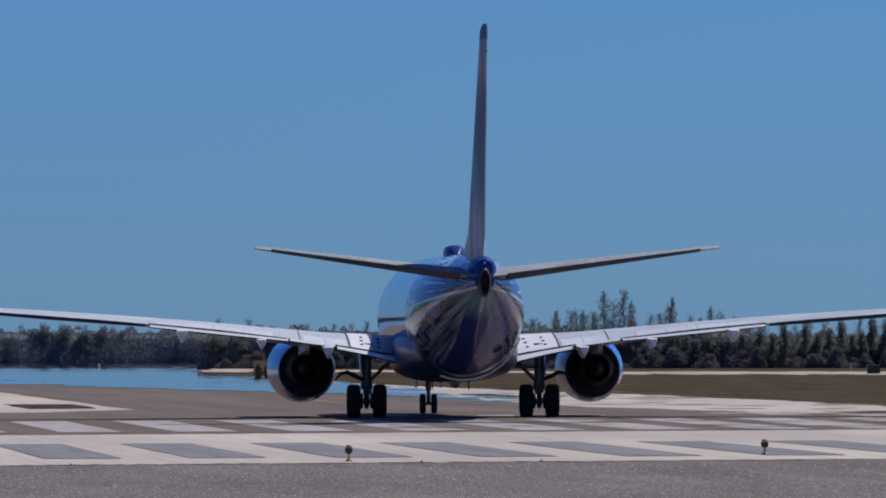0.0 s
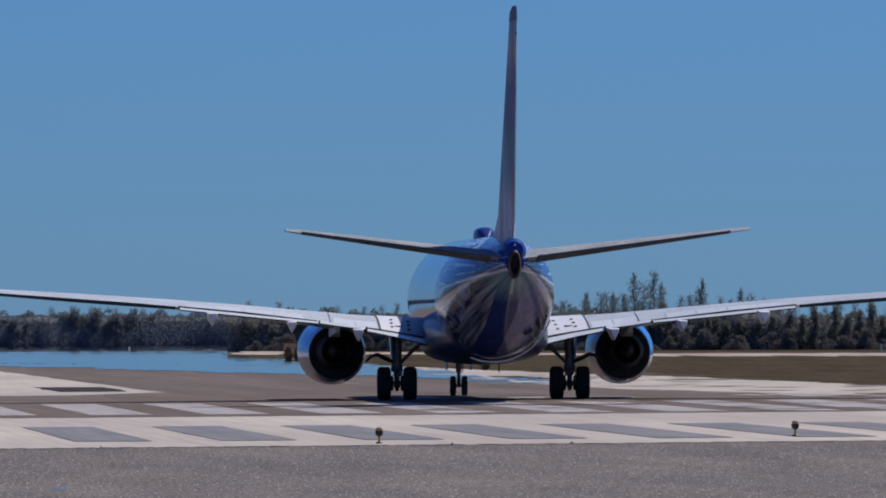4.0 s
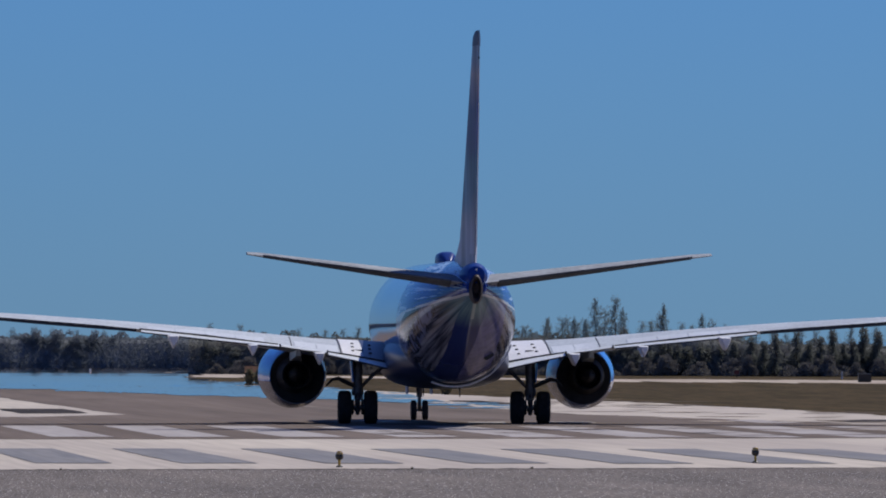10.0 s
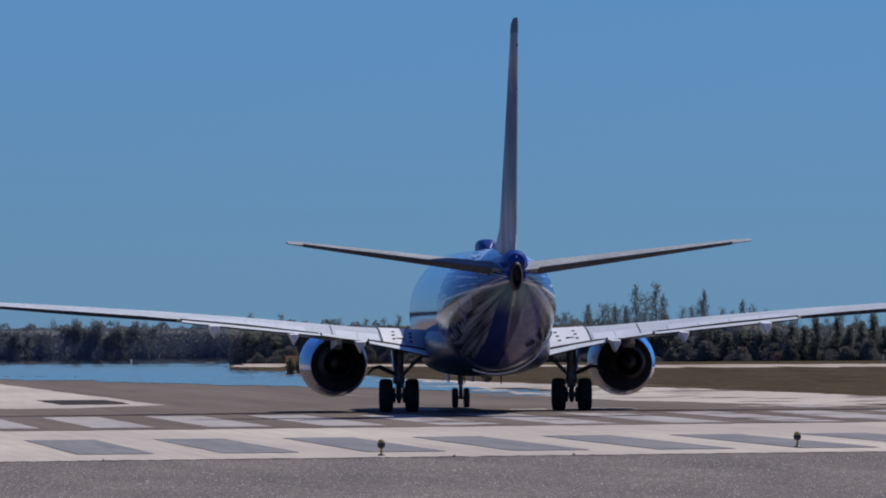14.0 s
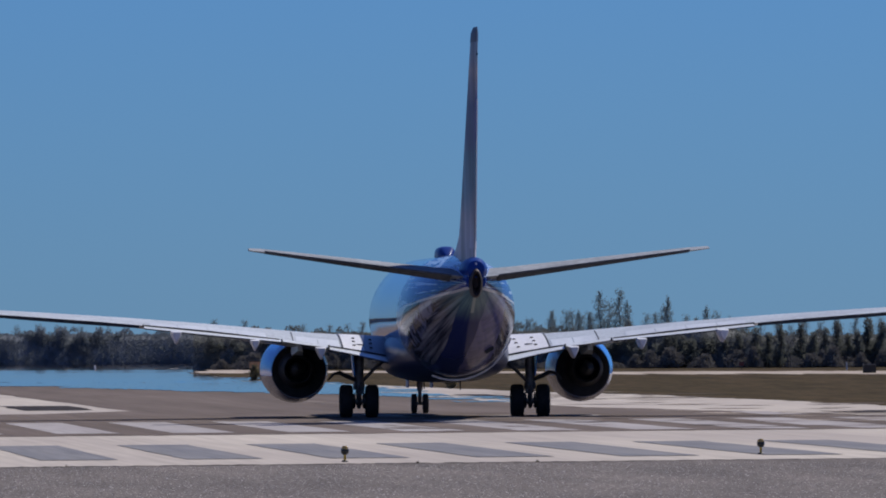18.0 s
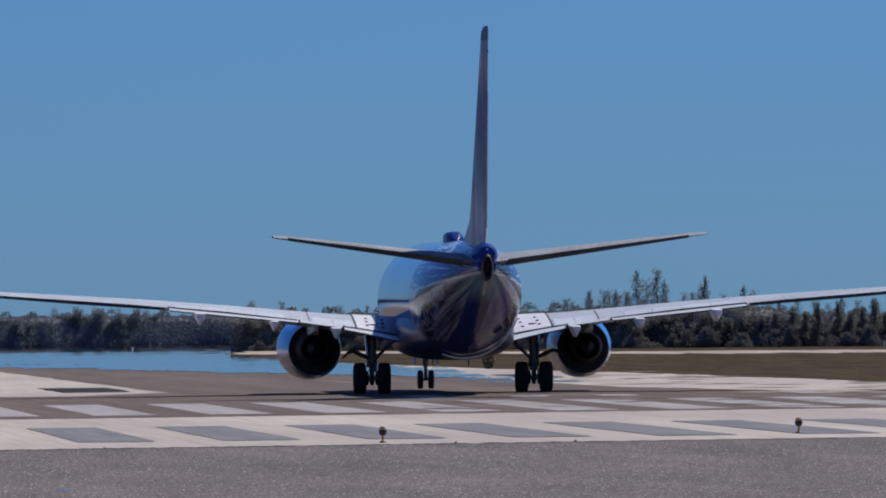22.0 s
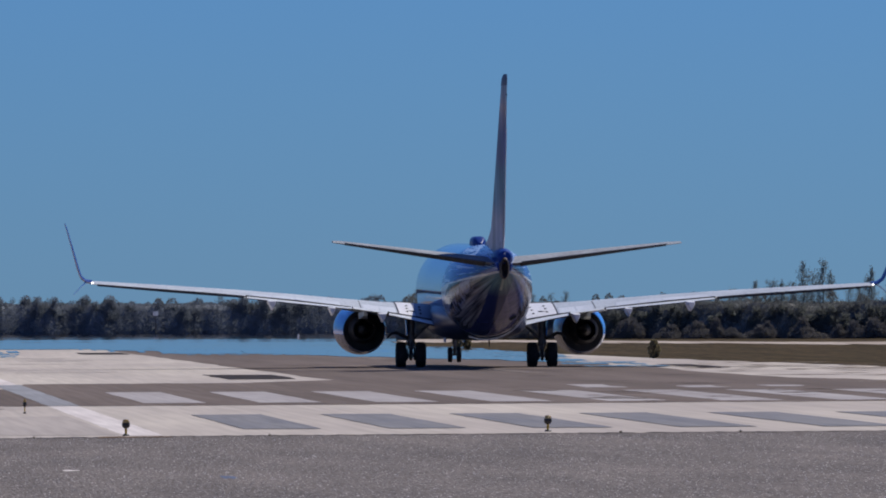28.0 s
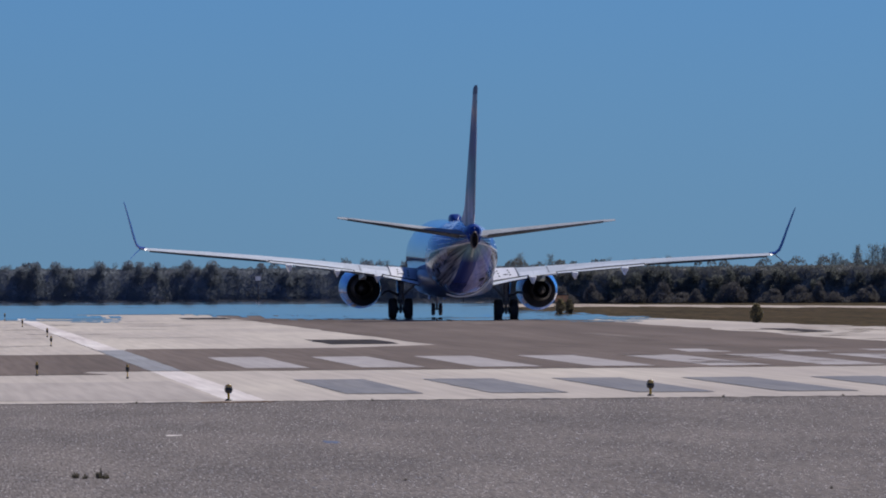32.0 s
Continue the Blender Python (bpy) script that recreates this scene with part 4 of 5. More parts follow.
for side in (-1, 1):
    wing = part("wing", loft([mirrored(foil(le, te, x, z, th, dr), side) for x, le, te, z, th, dr in WING]), M_GREYWING, plane)
    # winglet: bends up and sweeps back, with a small fin below
    wl_pts = []
    for x, z, le, ch, th in ((16.8, 3.665, -3.12, 1.52, 0.15), (17.1, 3.72, -3.3, 1.42, 0.13), (17.30, 3.90, -3.55, 1.30, 0.11), (17.43, 4.25, -3.85, 1.15, 0.09), (17.68, 5.1, -4.45, 0.85, 0.07), (17.95, 5.98, -5.1, 0.50, 0.05), (18.03, 6.2, -5.4, 0.25, 0.03)):
        t = min(1.0, max(0.0, (z - 3.665) / 0.6))
        up = Vector((-math.sin(t * 1.3), 0, math.cos(t * 1.3)))
        wl_pts.append(mirrored([(x + q[2] * up.x, q[1], z + q[2] * up.z) for q in foil(le, le - ch, 0, 0, th * 1.25)], side))
    part("winglet", loft(wl_pts), M_BLUE, wing, "blue upswept winglet")
    low_pts = []
    for x, z, le, ch, th in ((17.05, 3.68, -3.4, 0.95, 0.07), (17.33, 3.44, -3.9, 0.7, 0.05), (17.62, 3.14, -4.6, 0.22, 0.03)):
        low_pts.append(mirrored([(x + q[2] * 0.6, q[1], z + q[2] * 0.6) for q in foil(le, le - ch, 0, 0, th)], side))
    part("lower_winglet", loft(low_pts), M_NACELLE, wing, "small blue fin under the wing tip")

    def flap(name, rows):
        return part(name, loft([mirrored(foil(le, te, x, z, th, dr), side) for x, le, te, z, th, dr in rows]), M_WINGLOW, wing)

    flap("inboard_flap", [(1.9, -0.85, -1.97, 2.00, 0.07, 0.16), (3.0, -0.93, -1.99, 2.21, 0.07, 0.12), (3.9, -1.0, -2.0, 2.355, 0.06, 0.10)])
    flap("thrust_gate", [(3.95, -0.95, -1.42, 2.40, 0.06, 0.05), (4.7, -1.02, -1.48, 2.49, 0.06, 0.05), (5.45, -1.10, -1.55, 2.60, 0.06, 0.05)])
    flap("outboard_flap", [(5.52, -1.15, -2.08, 2.585, 0.06, 0.06), (8.0, -1.95, -2.77, 2.855, 0.06, 0.085), (10.1, -2.66, -3.36, 3.065, 0.05, 0.065)])

    def lip(name, rows, mat):
        """A thin upright strip along an edge: across, along, top, height."""
        return part(name, loft([mirrored([(x, y, z), (x, y - 0.02, z), (x, y - 0.02, z - h), (x, y, z - h)], side) for x, y, z, h in rows]), mat, wing, smooth=False)

    # dark strips that stand for the shade under the flaps and the aileron
    lip("aft_flap", [(1.9, -1.95, 1.84, 0.05), (3.0, -1.97, 2.10, 0.05), (3.9, -1.98, 2.28, 0.05)], M_FLAPSHADE)
    lip("aft_flap", [(5.52, -2.06, 2.54, 0.05), (8.0, -2.75, 2.785, 0.045), (10.1, -3.34, 3.01, 0.04)], M_FLAPSHADE)
    lip("aileron", [(10.25, -2.84, 3.11, 0.10), (11.5, -3.20, 3.225, 0.125), (13.5, -3.77, 3.375, 0.125), (16.6, -4.61, 3.605, 0.09)], M_FLAPSHADE)
    # black strips draw the shade in the slots between wing and flaps
    lip("flap_slot", [(1.9, -1.04, 2.065, 0.07), (2.4, -1.065, 2.165, 0.07), (3.4, -1.165, 2.335, 0.07), (3.9, -1.20, 2.40, 0.07)], M_BLACK)
    lip("flap_slot", [(5.55, -1.355, 2.64, 0.08), (8.0, -2.065, 2.93, 0.08), (10.15, -2.79, 3.13, 0.065)], M_BLACK)
    part("flap_gap", box((side * 3.93, -1.6, 2.34), (0.03, 0.5, 0.18), 0.005), M_BLACK, wing, smooth=False)
    part("flap_gap", box((side * 5.49, -1.5, 2.58), (0.03, 0.3, 0.12), 0.005), M_BLACK, wing, smooth=False)
    part("seam", skin_panel((5.08, 5.11), 0.45, 0.99, 0.006, side), M_BLACK, wing, smooth=False)
    # spoiler panels on the upper side, two inboard and four outboard of the engine's wake
    for x0, x1 in ((3.55, 4.25), (4.28, 5.0), (6.0, 6.95), (6.98, 7.95), (7.98, 8.95), (8.98, 9.9)):
        part("spoiler", skin_panel((x0, (x0 + x1) / 2, x1), 0.74, 0.985, 0.012, side), M_WINGLOW, wing, smooth=False)
    # white walkway panel at the root with dark vents
    part("root_panel", skin_panel((2.0, 2.4, 2.9, 3.42) if side > 0 else (2.72, 3.05, 3.42), 0.30, 0.99, 0.012, side), M_WHITE, wing, "white panel at the wing root")
    # the body's shade on the left wing root, put into a dark blue panel
    if side < 0:
        part("blue_root_panel", skin_panel((1.85, 2.3, 2.70), 0.30, 0.99, 0.010, side), M_DEEP, wing, "left wing root panel with the body's shade put into its blue")
    part("panel_seam", skin_panel((3.43, 3.48), 0.30, 0.99, 0.016, side), M_BLACK, wing, smooth=False)
    for i in range(3):
        for x, t in ((2.42 + 0.02 * i, 0.58 + 0.14 * i), (3.0 + 0.02 * i, 0.58 + 0.14 * i)):
            p = wing_top(x, t, 0.02)
            part("vent", box((side * p[0], p[1], p[2]), (0.10, 0.16, 0.05), 0.01), M_BLACK, wing, smooth=False)
    # pointed flap track fairings, keel down
    for x, y0, z, big in ((4.2, -1.0, 2.43, 0.9), (6.42, -1.75, 2.69, 0.8), (9.05, -2.5, 2.98, 0.95)):
        rings = []
        for t, w in ((0, 0.03), (0.12, 0.11), (0.35, 0.18), (0.6, 0.20), (0.85, 0.19), (0.97, 0.16), (1.0, 0.13)):
            y = y0 + 1.6 - 3.0 * t
            zz = z - 0.02 - 0.14 * t
            w *= big
            rings.append([(side * x - w, y, zz + 0.05), (side * x - w * 0.9, y, zz - w * 0.4), (side * x - w * 0.12, y, zz - w * 2.0), (side * x + w * 0.12, y, zz - w * 2.0), (side * x + w * 0.9, y, zz - w * 0.4), (side * x + w, y, zz + 0.05)])
        part("flap_fairing", loft(rings), M_WHITE, wing, "pale pointed flap fairing")
    part("tip_lamp", box((side * 16.82, -4.68, 3.655), (0.12, 0.10, 0.09), 0.03), M_LAMP, wing, "white tip lamp")
    # tailplane
    part("tailplane", loft([mirrored(foil(le, te, x, z, th, 0.03), side) for x, le, te, z, th in ((0.35, -13.6, -17.75, 4.62, 0.42), (1.2, -14.1, -17.95, 4.72, 0.36), (4.0, -15.85, -18.6, 5.08, 0.25), (6.8, -17.6, -19.2, 5.43, 0.14), (7.2 + 0.06 * (1 + side), -18.15, -19.35, 5.47 + 0.008 * (1 + side), 0.09))]), M_TAIL, plane, "grey horizontal tailplane")

for side in (-1, 1):
    tailplane = [o for o in plane.children if o.name.startswith("tailplane")][0 if side < 0 else 1]
    part("elevator", loft([mirrored([(x, te + 0.30 * ch, z + 0.01), (x, te - 0.03, z + 0.0), (x, te - 0.03, z - 0.045), (x, te + 0.30 * ch, z - 0.02 - th)], side) for x, te, ch, z, th in ((0.75, -17.85, 3.9, 4.67, 0.20), (4.0, -18.6, 2.75, 5.08, 0.13), (6.7, -19.18, 1.62, 5.42, 0.07))]), M_ELEVATOR, tailplane, "elevator with the underside's shade put into its grey", smooth=False)
FIN = ((5.0, -10.9, -17.5, 0.52), (5.5, -11.5, -17.6, 0.52), (6.5, -12.5, -17.85, 0.47), (8.5, -14.1, -18.3, 0.38), (10.5, -15.75, -18.8, 0.29), (12.0, -16.95, -19.15, 0.22))
fin = part("tail_fin", loft([foil(le, te + 0.02, x, 0, th, axis="z") for x, le, te, th in FIN]), M_LILAC, plane, "tall silver and lilac tail fin")
part("rudder", loft([[(w, y, x) for w, y in ((th * 0.22, te + 1.25 * (1 - x / 26)), (th * 0.10, te + 0.4), (0.02, te), (-0.02, te), (-th * 0.10, te + 0.4), (-th * 0.22, te + 1.25 * (1 - x / 26)))] for x, le, te, th in FIN[1:]]), M_RUDDER, fin, "mottled lilac rudder")
part("rudder_trim", loft([[(0.018, te - 0.004, x), (0.055, te + 0.03, x), (0.055, te + 0.06, x), (0.018, te + 0.03, x)] for x, te in ((5.7, -17.65), (7.2, -18.0), (9.0, -18.42), (10.2, -18.72))]), M_WHITE, fin, "thin white edge on the rudder")
part("fin_cap", loft([foil(le, te, x, 0, th, axis="z") for x, le, te, th in ((12.0, -16.93, -19.2, 0.24), (12.3, -17.3, -19.3, 0.22), (12.46, -17.8, -19.3, 0.12))]), M_NAVY, fin, "dark cap of the tail fin")
part("tail_lamp", box((0, -19.2, 11.6), (0.05, 0.12, 0.1), 0.02), M_BLACK, fin)
part("dorsal_fin", loft([[(-w, y, 4.9), (-w * 0.6, y, z), (w * 0.6, y, z), (w, y, 4.9)] for y, w, z in ((-5.8, 0.05, 5.36), (-8.5, 0.13, 5.55), (-11.2, 0.22, 5.95), (-12.6, 0.25, 6.3))]), M_LILAC, plane)
part("antenna_dome", loft([ring(y, w, hh, 5.30, square=3.4) for y, w, hh in ((1.2, 0.1, 0.05), (0.8, 0.26, 0.26), (0.2, 0.31, 0.38), (-1.2, 0.31, 0.39), (-1.9, 0.28, 0.34), (-2.3, 0.1, 0.1))]), M_BLUE, plane, "blue antenna dome on the roof")

for side in (-1, 1):
    eng = part("engine", lathe([(0.80, 6.9), (0.90, 7.0), (0.98, 6.85), (1.07, 6.3), (1.12, 5.4), (1.12, 4.5), (1.07, 3.6), (1.0, 2.85), (0.925, 2.25), (0.905, 2.25), (0.895, 2.8), (0.89, 3.4)], 48, "Y"), M_NACELLE, plane, "blue jet engine nacelle", at=pose(side * 4.85, 0, 1.61))
    part("fan_nozzle", lathe([(0.902, 2.255), (0.885, 2.6), (0.87, 3.6), (0.60, 3.7), (0.55, 3.7)], 40, "Y"), M_HOT, eng, "dark metal fan duct")
    part("lower_cowl", loft([[(r * math.cos(a), y, r * math.sin(a)) for a in [math.pi * (1.06 + 0.88 * i / 16) for i in range(17)]] for r, y in ((1.075, 6.35), (1.126, 5.4), (1.126, 4.5), (1.076, 3.6), (1.006, 2.85), (0.931, 2.245), (0.900, 2.243))], caps=False, closed=False), M_COWL, eng, "grey lower cowling")
    part("tail_mark", loft([[(r * math.cos(a), y, r * math.sin(a)) for a in ((-0.50, -0.38, -0.26, -0.14) if side > 0 else (0.0, 0.06, 0.12, 0.18))] for r, y in ((1.07, 3.5), (1.012, 2.9), (0.938, 2.3))], caps=False, closed=False), M_WHITE, eng, "pale stripe on the cowling")
    part("core_nozzle", lathe([(0.80, 3.65), (0.68, 2.6), (0.55, 1.75), (0.46, 1.3), (0.43, 1.3), (0.42, 1.6), (0.40, 2.2)], 32, "Y"), M_HOT, eng, "burnt metal core nozzle")
    part("exhaust_plug", lathe([(0.30, 2.1), (0.27, 1.5), (0.18, 1.0), (0.05, 0.65), (0.01, 0.6)], 24, "Y"), M_HOT, eng)
    part("pylon", loft([[(-w, y, z0), (w, y, z0), (w * 0.7, y, z1), (-w * 0.7, y, z1)] for y, w, z0, z1 in ((5.6, 0.10, 0.95, 1.10), (3.4, 0.20, 0.7, 1.18), (1.6, 0.20, 0.45, 1.10), (-0.6, 0.08, 0.62, 0.95))]), M_GREYWING, eng)

    for piece in (eng, *eng.children):
        if piece.name.split(".")[0] in ("engine", "fan_nozzle", "lower_cowl", "tail_mark"):
            for v in piece.data.vertices:
                # the duct leans a little inboard and down towards its mouth
                k = max(0.0, 5.0 - v.co.y) / 2.75
                v.co.x -= side * 0.075 * k
                v.co.z -= 0.05 * k


def wheel_meshes(radius, width):
    w, r = width / 2, radius
    tyre = lathe([(r * 0.56, -w * 0.8), (r * 0.80, -w), (r * 0.93, -w * 0.88), (r * 0.99, -w * 0.6), (r, -w * 0.25), (r * 0.985, -w * 0.2), (r * 0.985, -w * 0.14), (r, -w * 0.1), (r, w * 0.1), (r * 0.985, w * 0.14), (r * 0.985, w * 0.2), (r, w * 0.25), (r * 0.99, w * 0.6), (r * 0.93, w * 0.88), (r * 0.80, w), (r * 0.56, w * 0.8)], 40, "X")
    rim = lathe([(r * 0.1, -w * 0.5), (r * 0.50, -w * 0.45), (r * 0.57, -w * 0.82), (r * 0.57, w * 0.82), (r * 0.50, w * 0.45), (r * 0.1, w * 0.5)], 28, "X")
    for k in range(8):
        a = 2 * math.pi * k / 8
        for s in (-1, 1):
            add_box(rim, (s * w * 0.5, r * 0.34 * math.cos(a), r * 0.34 * math.sin(a)), (0.03, 0.07, 0.07))
    return finish("tyre", tyre, M_RUBBER, True), finish("rim", rim, M_STEEL, True)


wheels = []  # wheel, resting pose, radius


def add_wheel(x, y, radius, meshes):
    hub = new("wheel")
    hub.parent = plane
    hub.matrix_basis = pose(x, y, radius)
    for nm, me in zip(("tyre", "rim"), meshes):
        o = new(nm, me)
        o.parent = hub
    wheels.append((hub, (x, y, radius), radius))


main_meshes, nose_meshes = wheel_meshes(0.55, 0.44), wheel_meshes(0.345, 0.20)
for side in (-1, 1):
    for dx in (-0.43, 0.43):
        add_wheel(side * 2.86 + dx, 0, 0.55, main_meshes)
    add_wheel(side * 0.20, 15.6, 0.345, nose_meshes)
    sx = side * 2.86
    gear = part("main_gear_leg", tube([(sx, 0, 0.50), (sx, 0.02, 1.0), (sx, 0.04, 1.02), (sx, 0.08, 2.45)], [0.09, 0.09, 0.155, 0.17], 16), M_GEAR, plane, "grey main landing gear leg")
    part("axle", tube([(sx - 0.6, 0, 0.55), (sx + 0.6, 0, 0.55)], 0.075, 12), M_STEEL, gear)
    part("side_brace", tube([(sx - side * 0.05, 0.05, 1.15), (sx - side * 0.55, 0.2, 1.65), (sx - side * 1.1, 0.3, 2.1)], 0.06, 8), M_GEAR, gear)
    links = tube([(sx, -0.12, 1.05), (sx, -0.42, 0.85)], 0.05, 8)
    add_tube(links, [(sx, -0.42, 0.85), (sx, -0.10, 0.55)], 0.05, 8)
    part("torque_link", links, M_GEAR, gear)
    part("brake_hose", tube([(sx + side * 0.12, -0.1, 1.25), (sx + side * 0.4, -0.15, 1.38), (sx + side * 0.65, -0.15, 1.50), (sx + side * 0.85, -0.15, 1.46), (sx + side * 1.05, -0.12, 1.25)], [0.06, 0.08, 0.07, 0.055, 0.03], 8), M_BLACK, gear, "black curved gear door arm")
    part("gear_door", box((sx + side * 0.20, 0.1, 1.85), (0.05, 0.75, 0.95), 0.02, Matrix.Rotation(side * 0.08, 3, "Y")), M_NACELLE, gear, "blue landing gear door")
    part("collar", lathe([(0.10, -0.16), (0.19, -0.14), (0.20, 0.0), (0.17, 0.12), (0.10, 0.14)], 14), M_GEAR, gear, at=pose(sx, 0.04, 1.08))
    for dx in (-0.19, 0.19):
        part("brake", lathe([(0.08, -0.07), (0.22, -0.07), (0.25, -0.03), (0.25, 0.04), (0.20, 0.07), (0.08, 0.07)], 20, "X"), M_DARK, gear, "dark brake unit", at=pose(sx + dx, 0, 0.55))
    part("jack_pad", lathe([(0.02, -0.13), (0.06, -0.11), (0.07, -0.05), (0.10, 0.02), (0.11, 0.10)], 12), M_STEEL, gear, "bare metal jacking knob", at=pose(sx, 0, 0.42))
    part("valve_block", box((sx - side * 0.10, -0.12, 0.86), (0.14, 0.12, 0.16), 0.02), M_GEAR, gear)
    part("brake_line", tube([(sx + side * 0.06, -0.16, 1.0), (sx + side * 0.15, -0.24, 0.80), (sx + side * 0.18, -0.22, 0.62)], 0.016, 6), M_STEEL, gear)
    part("brake_line", tube([(sx - side * 0.06, -0.16, 0.96), (sx - side * 0.17, -0.24, 0.78), (sx - side * 0.18, -0.22, 0.60)], 0.016, 6), M_STEEL, gear)
    part("hydraulic_line", tube([(sx + side * 0.1, -0.17, 2.2), (sx + side * 0.13, -0.2, 1.5), (sx + side * 0.09, -0.16, 0.8)], 0.018, 6), M_BLACK, gear)
nose = part("nose_gear_leg", tube([(0, 15.6, 0.34), (0, 15.62, 0.8), (0, 15.64, 0.82), (0, 15.75, 1.6)], [0.065, 0.065, 0.10, 0.12], 14), M_GEAR, plane, "grey nose landing gear leg")
part("axle", tube([(-0.3, 15.6, 0.345), (0.3, 15.6, 0.345)], 0.05, 10), M_STEEL, nose)
part("drag_brace", tube([(0, 15.6, 0.95), (0, 14.7, 1.6)], 0.05, 8), M_GEAR, nose)
for side in (-1, 1):
    part("nose_gear_door", box((side * 0.42, 15.9, 1.15), (0.03, 1.5, 0.5), 0.01), M_BLUE, nose)
part("outflow_port", box((0.83, -11.0, 2.27), (0.32, 0.5, 0.14), 0.03, Matrix.Rotation(-0.54, 3, "Y")), M_BLACK, plane, "dark port under the tail", smooth=False)
for x, y in ((-0.5, 3.5), (0.35, -3.0)):
    part("blade_antenna", loft([[(x - 0.02, y + 0.2, 1.25), (x + 0.02, y + 0.2, 1.25), (x + 0.02, y - 0.15, 1.25), (x - 0.02, y - 0.15, 1.25)], [(x - 0.01, y + 0.02, 0.92), (x + 0.01, y + 0.02, 0.92), (x + 0.01, y - 0.2, 0.92), (x - 0.01, y - 0.2, 0.92)]]), M_BLACK, plane, smooth=False)


# ---- runway lights ----
M_YELLOW = material("yellow_enamel", (0.62, 0.38, 0.03), 0.5, vary=0.4, scale=(20, 20, 20))
M_LAMPGLASS = material("amber_glass", (0.45, 0.30, 0.08), 0.15, coat=0.5)


def build_light():
    ob = thing("runway_light", "small dark runway light on a yellow stem", "runway light", group="runway lights along the threshold")
    part("base_plate", lathe([(0.075, 0.0), (0.075, 0.02), (0.06, 0.035), (0.04, 0.04)], 20), M_DARK, ob)
    part("stem", tube([(0, 0, 0.03), (0, 0, 0.17)], 0.028, 10), M_YELLOW, ob, "yellow stem")
    part("housing", lathe([(0.03, 0.16), (0.07, 0.18), (0.088, 0.22), (0.088, 0.27), (0.082, 0.285)], 20), M_DARK, ob)
    part("lens", lathe([(0.078, 0.283), (0.078, 0.31), (0.066, 0.34), (0.04, 0.358), (0.01, 0.362)], 20), M_LAMPGLASS, ob)
    return ob


first = build_light()
first.matrix_basis = pose(17.5, 224.6, 0.01)
for x, y in ((8.0, 221.0), (27.75, 232.6), (37.1, 233.0), (6.98, 266.0), (4.75, 274.0), (7.06, 376.7), (7.81, 425.3), (7.95, 499.3), (8.02, 564.9)):
    light = copy_thing(first, pose(x, y, 0.01, 0, 0, 30 * x))
    if y > 250:
        light.scale = (0.55, 0.55, 1.05)
        tagged(light, "slim dark edge light on a thin stem", "runway light", "edge lights along the runway")


# ---- things along the far edge ----
M_SIGN = material("yellow_sign_face", (0.78, 0.38, 0.16), 0.6, vary=0.4, scale=(4, 4, 4))
M_RED = material("red_paint", (0.22, 0.05, 0.035), 0.6, vary=0.3, scale=(4, 4, 4))
M_PALE = material("white_enamel", (0.7, 0.69, 0.66), 0.5, vary=0.2, scale=(4, 4, 4))


def build_sign(x, y, w, h, up):
    ob = thing("guidance_sign", "weathered orange airfield sign on short legs", "sign", group="signs beside the runway", at=pose(x, y, 0))
    part("panel", box((0, 0, up + h / 2), (w, 0.12, h), 0.02), M_SIGN, ob)
    part("frame", box((0, 0.02, up + h + 0.02), (w + 0.06, 0.16, 0.05), 0.01), M_DARK, ob)
    for s in (-1, 1):
        part("leg", tube([(s * w * 0.35, 0, 0), (s * w * 0.35, 0, up + 0.02)], 0.03, 8), M_DARK, ob)
    return ob


build_sign(42.6, 616, 0.8, 0.42, 0.62)


def shrub(x, y, size, seed):
    r = random.Random(seed)
    ob = thing("shrub", "small olive shrub in dry grass", "shrub", group="shrubs beside the runway", at=pose(x, y, 0))
    part("stem", tube([(0, 0, 0), (0.02, 0, size * 0.4), (0.05, 0.02, size * 0.8)], [0.03, 0.02, 0.01], 6), M_BARK, ob)
    bm = bmesh.new()
    for i in range(420):
        t = r.random()
        rad = size * (0.16 + 0.20 * math.sin(math.pi * min(t * 1.1, 1))) * r.random() ** 0.5
        a = r.uniform(0, 2 * math.pi)
        clump(bm, (rad * math.cos(a), rad * math.sin(a), size * (0.04 + 0.92 * t)), r.uniform(0.03, 0.07), r, 1.0)
    part("crown", bm, M_OLIVE, ob, smooth=False)


M_OLIVE = leafy(material("olive_foliage", (0.28, 0.245, 0.155), 0.8, spec=0.05, vary=0.4, scale=(5, 5, 5)), (0.28, 0.24, 0.14), 0.5)
shrub(44.0, 497.5, 0.95, 1)
shrub(41.4, 600, 0.9, 2)
shrub(42.1, 602, 0.85, 3)
edge_post = thing("marker_post", "small pale marker post at the runway edge", "post", at=pose(40.2, 755, 0))
part("shaft", tube([(0, 0, 0), (0, 0, 0.36)], [0.07, 0.06], 8), M_PALE, edge_post)
part("cap", tube([(0, 0, 0.36), (0, 0, 0.40)], [0.075, 0.05], 8), M_PALE, edge_post)
red = thing("marker_board", "small red marker board on a post", "marker", at=pose(81.5, 694, 0))
part("board", box((0, 0, 0.40), (0.34, 0.05, 0.28), 0.01), M_RED, red)
part("post", tube([(0, 0.04, 0), (0, 0.04, 0.5)], 0.025, 8), M_DARK, red)
white_post = thing("marker_post", "slim white marker post in the grass", "post", at=pose(87.0, 680, 0))
part("shaft", tube([(0, 0, 0), (0, 0, 0.55)], [0.05, 0.045], 8), M_PALE, white_post)
part("cap", tube([(0, 0, 0.55), (0, 0, 0.60)], [0.055, 0.03], 8), M_DARK, white_post)
cabinet = thing("utility_cabinet", "dark low utility cabinet in the grass", "cabinet", at=pose(81.9, 629, 0))
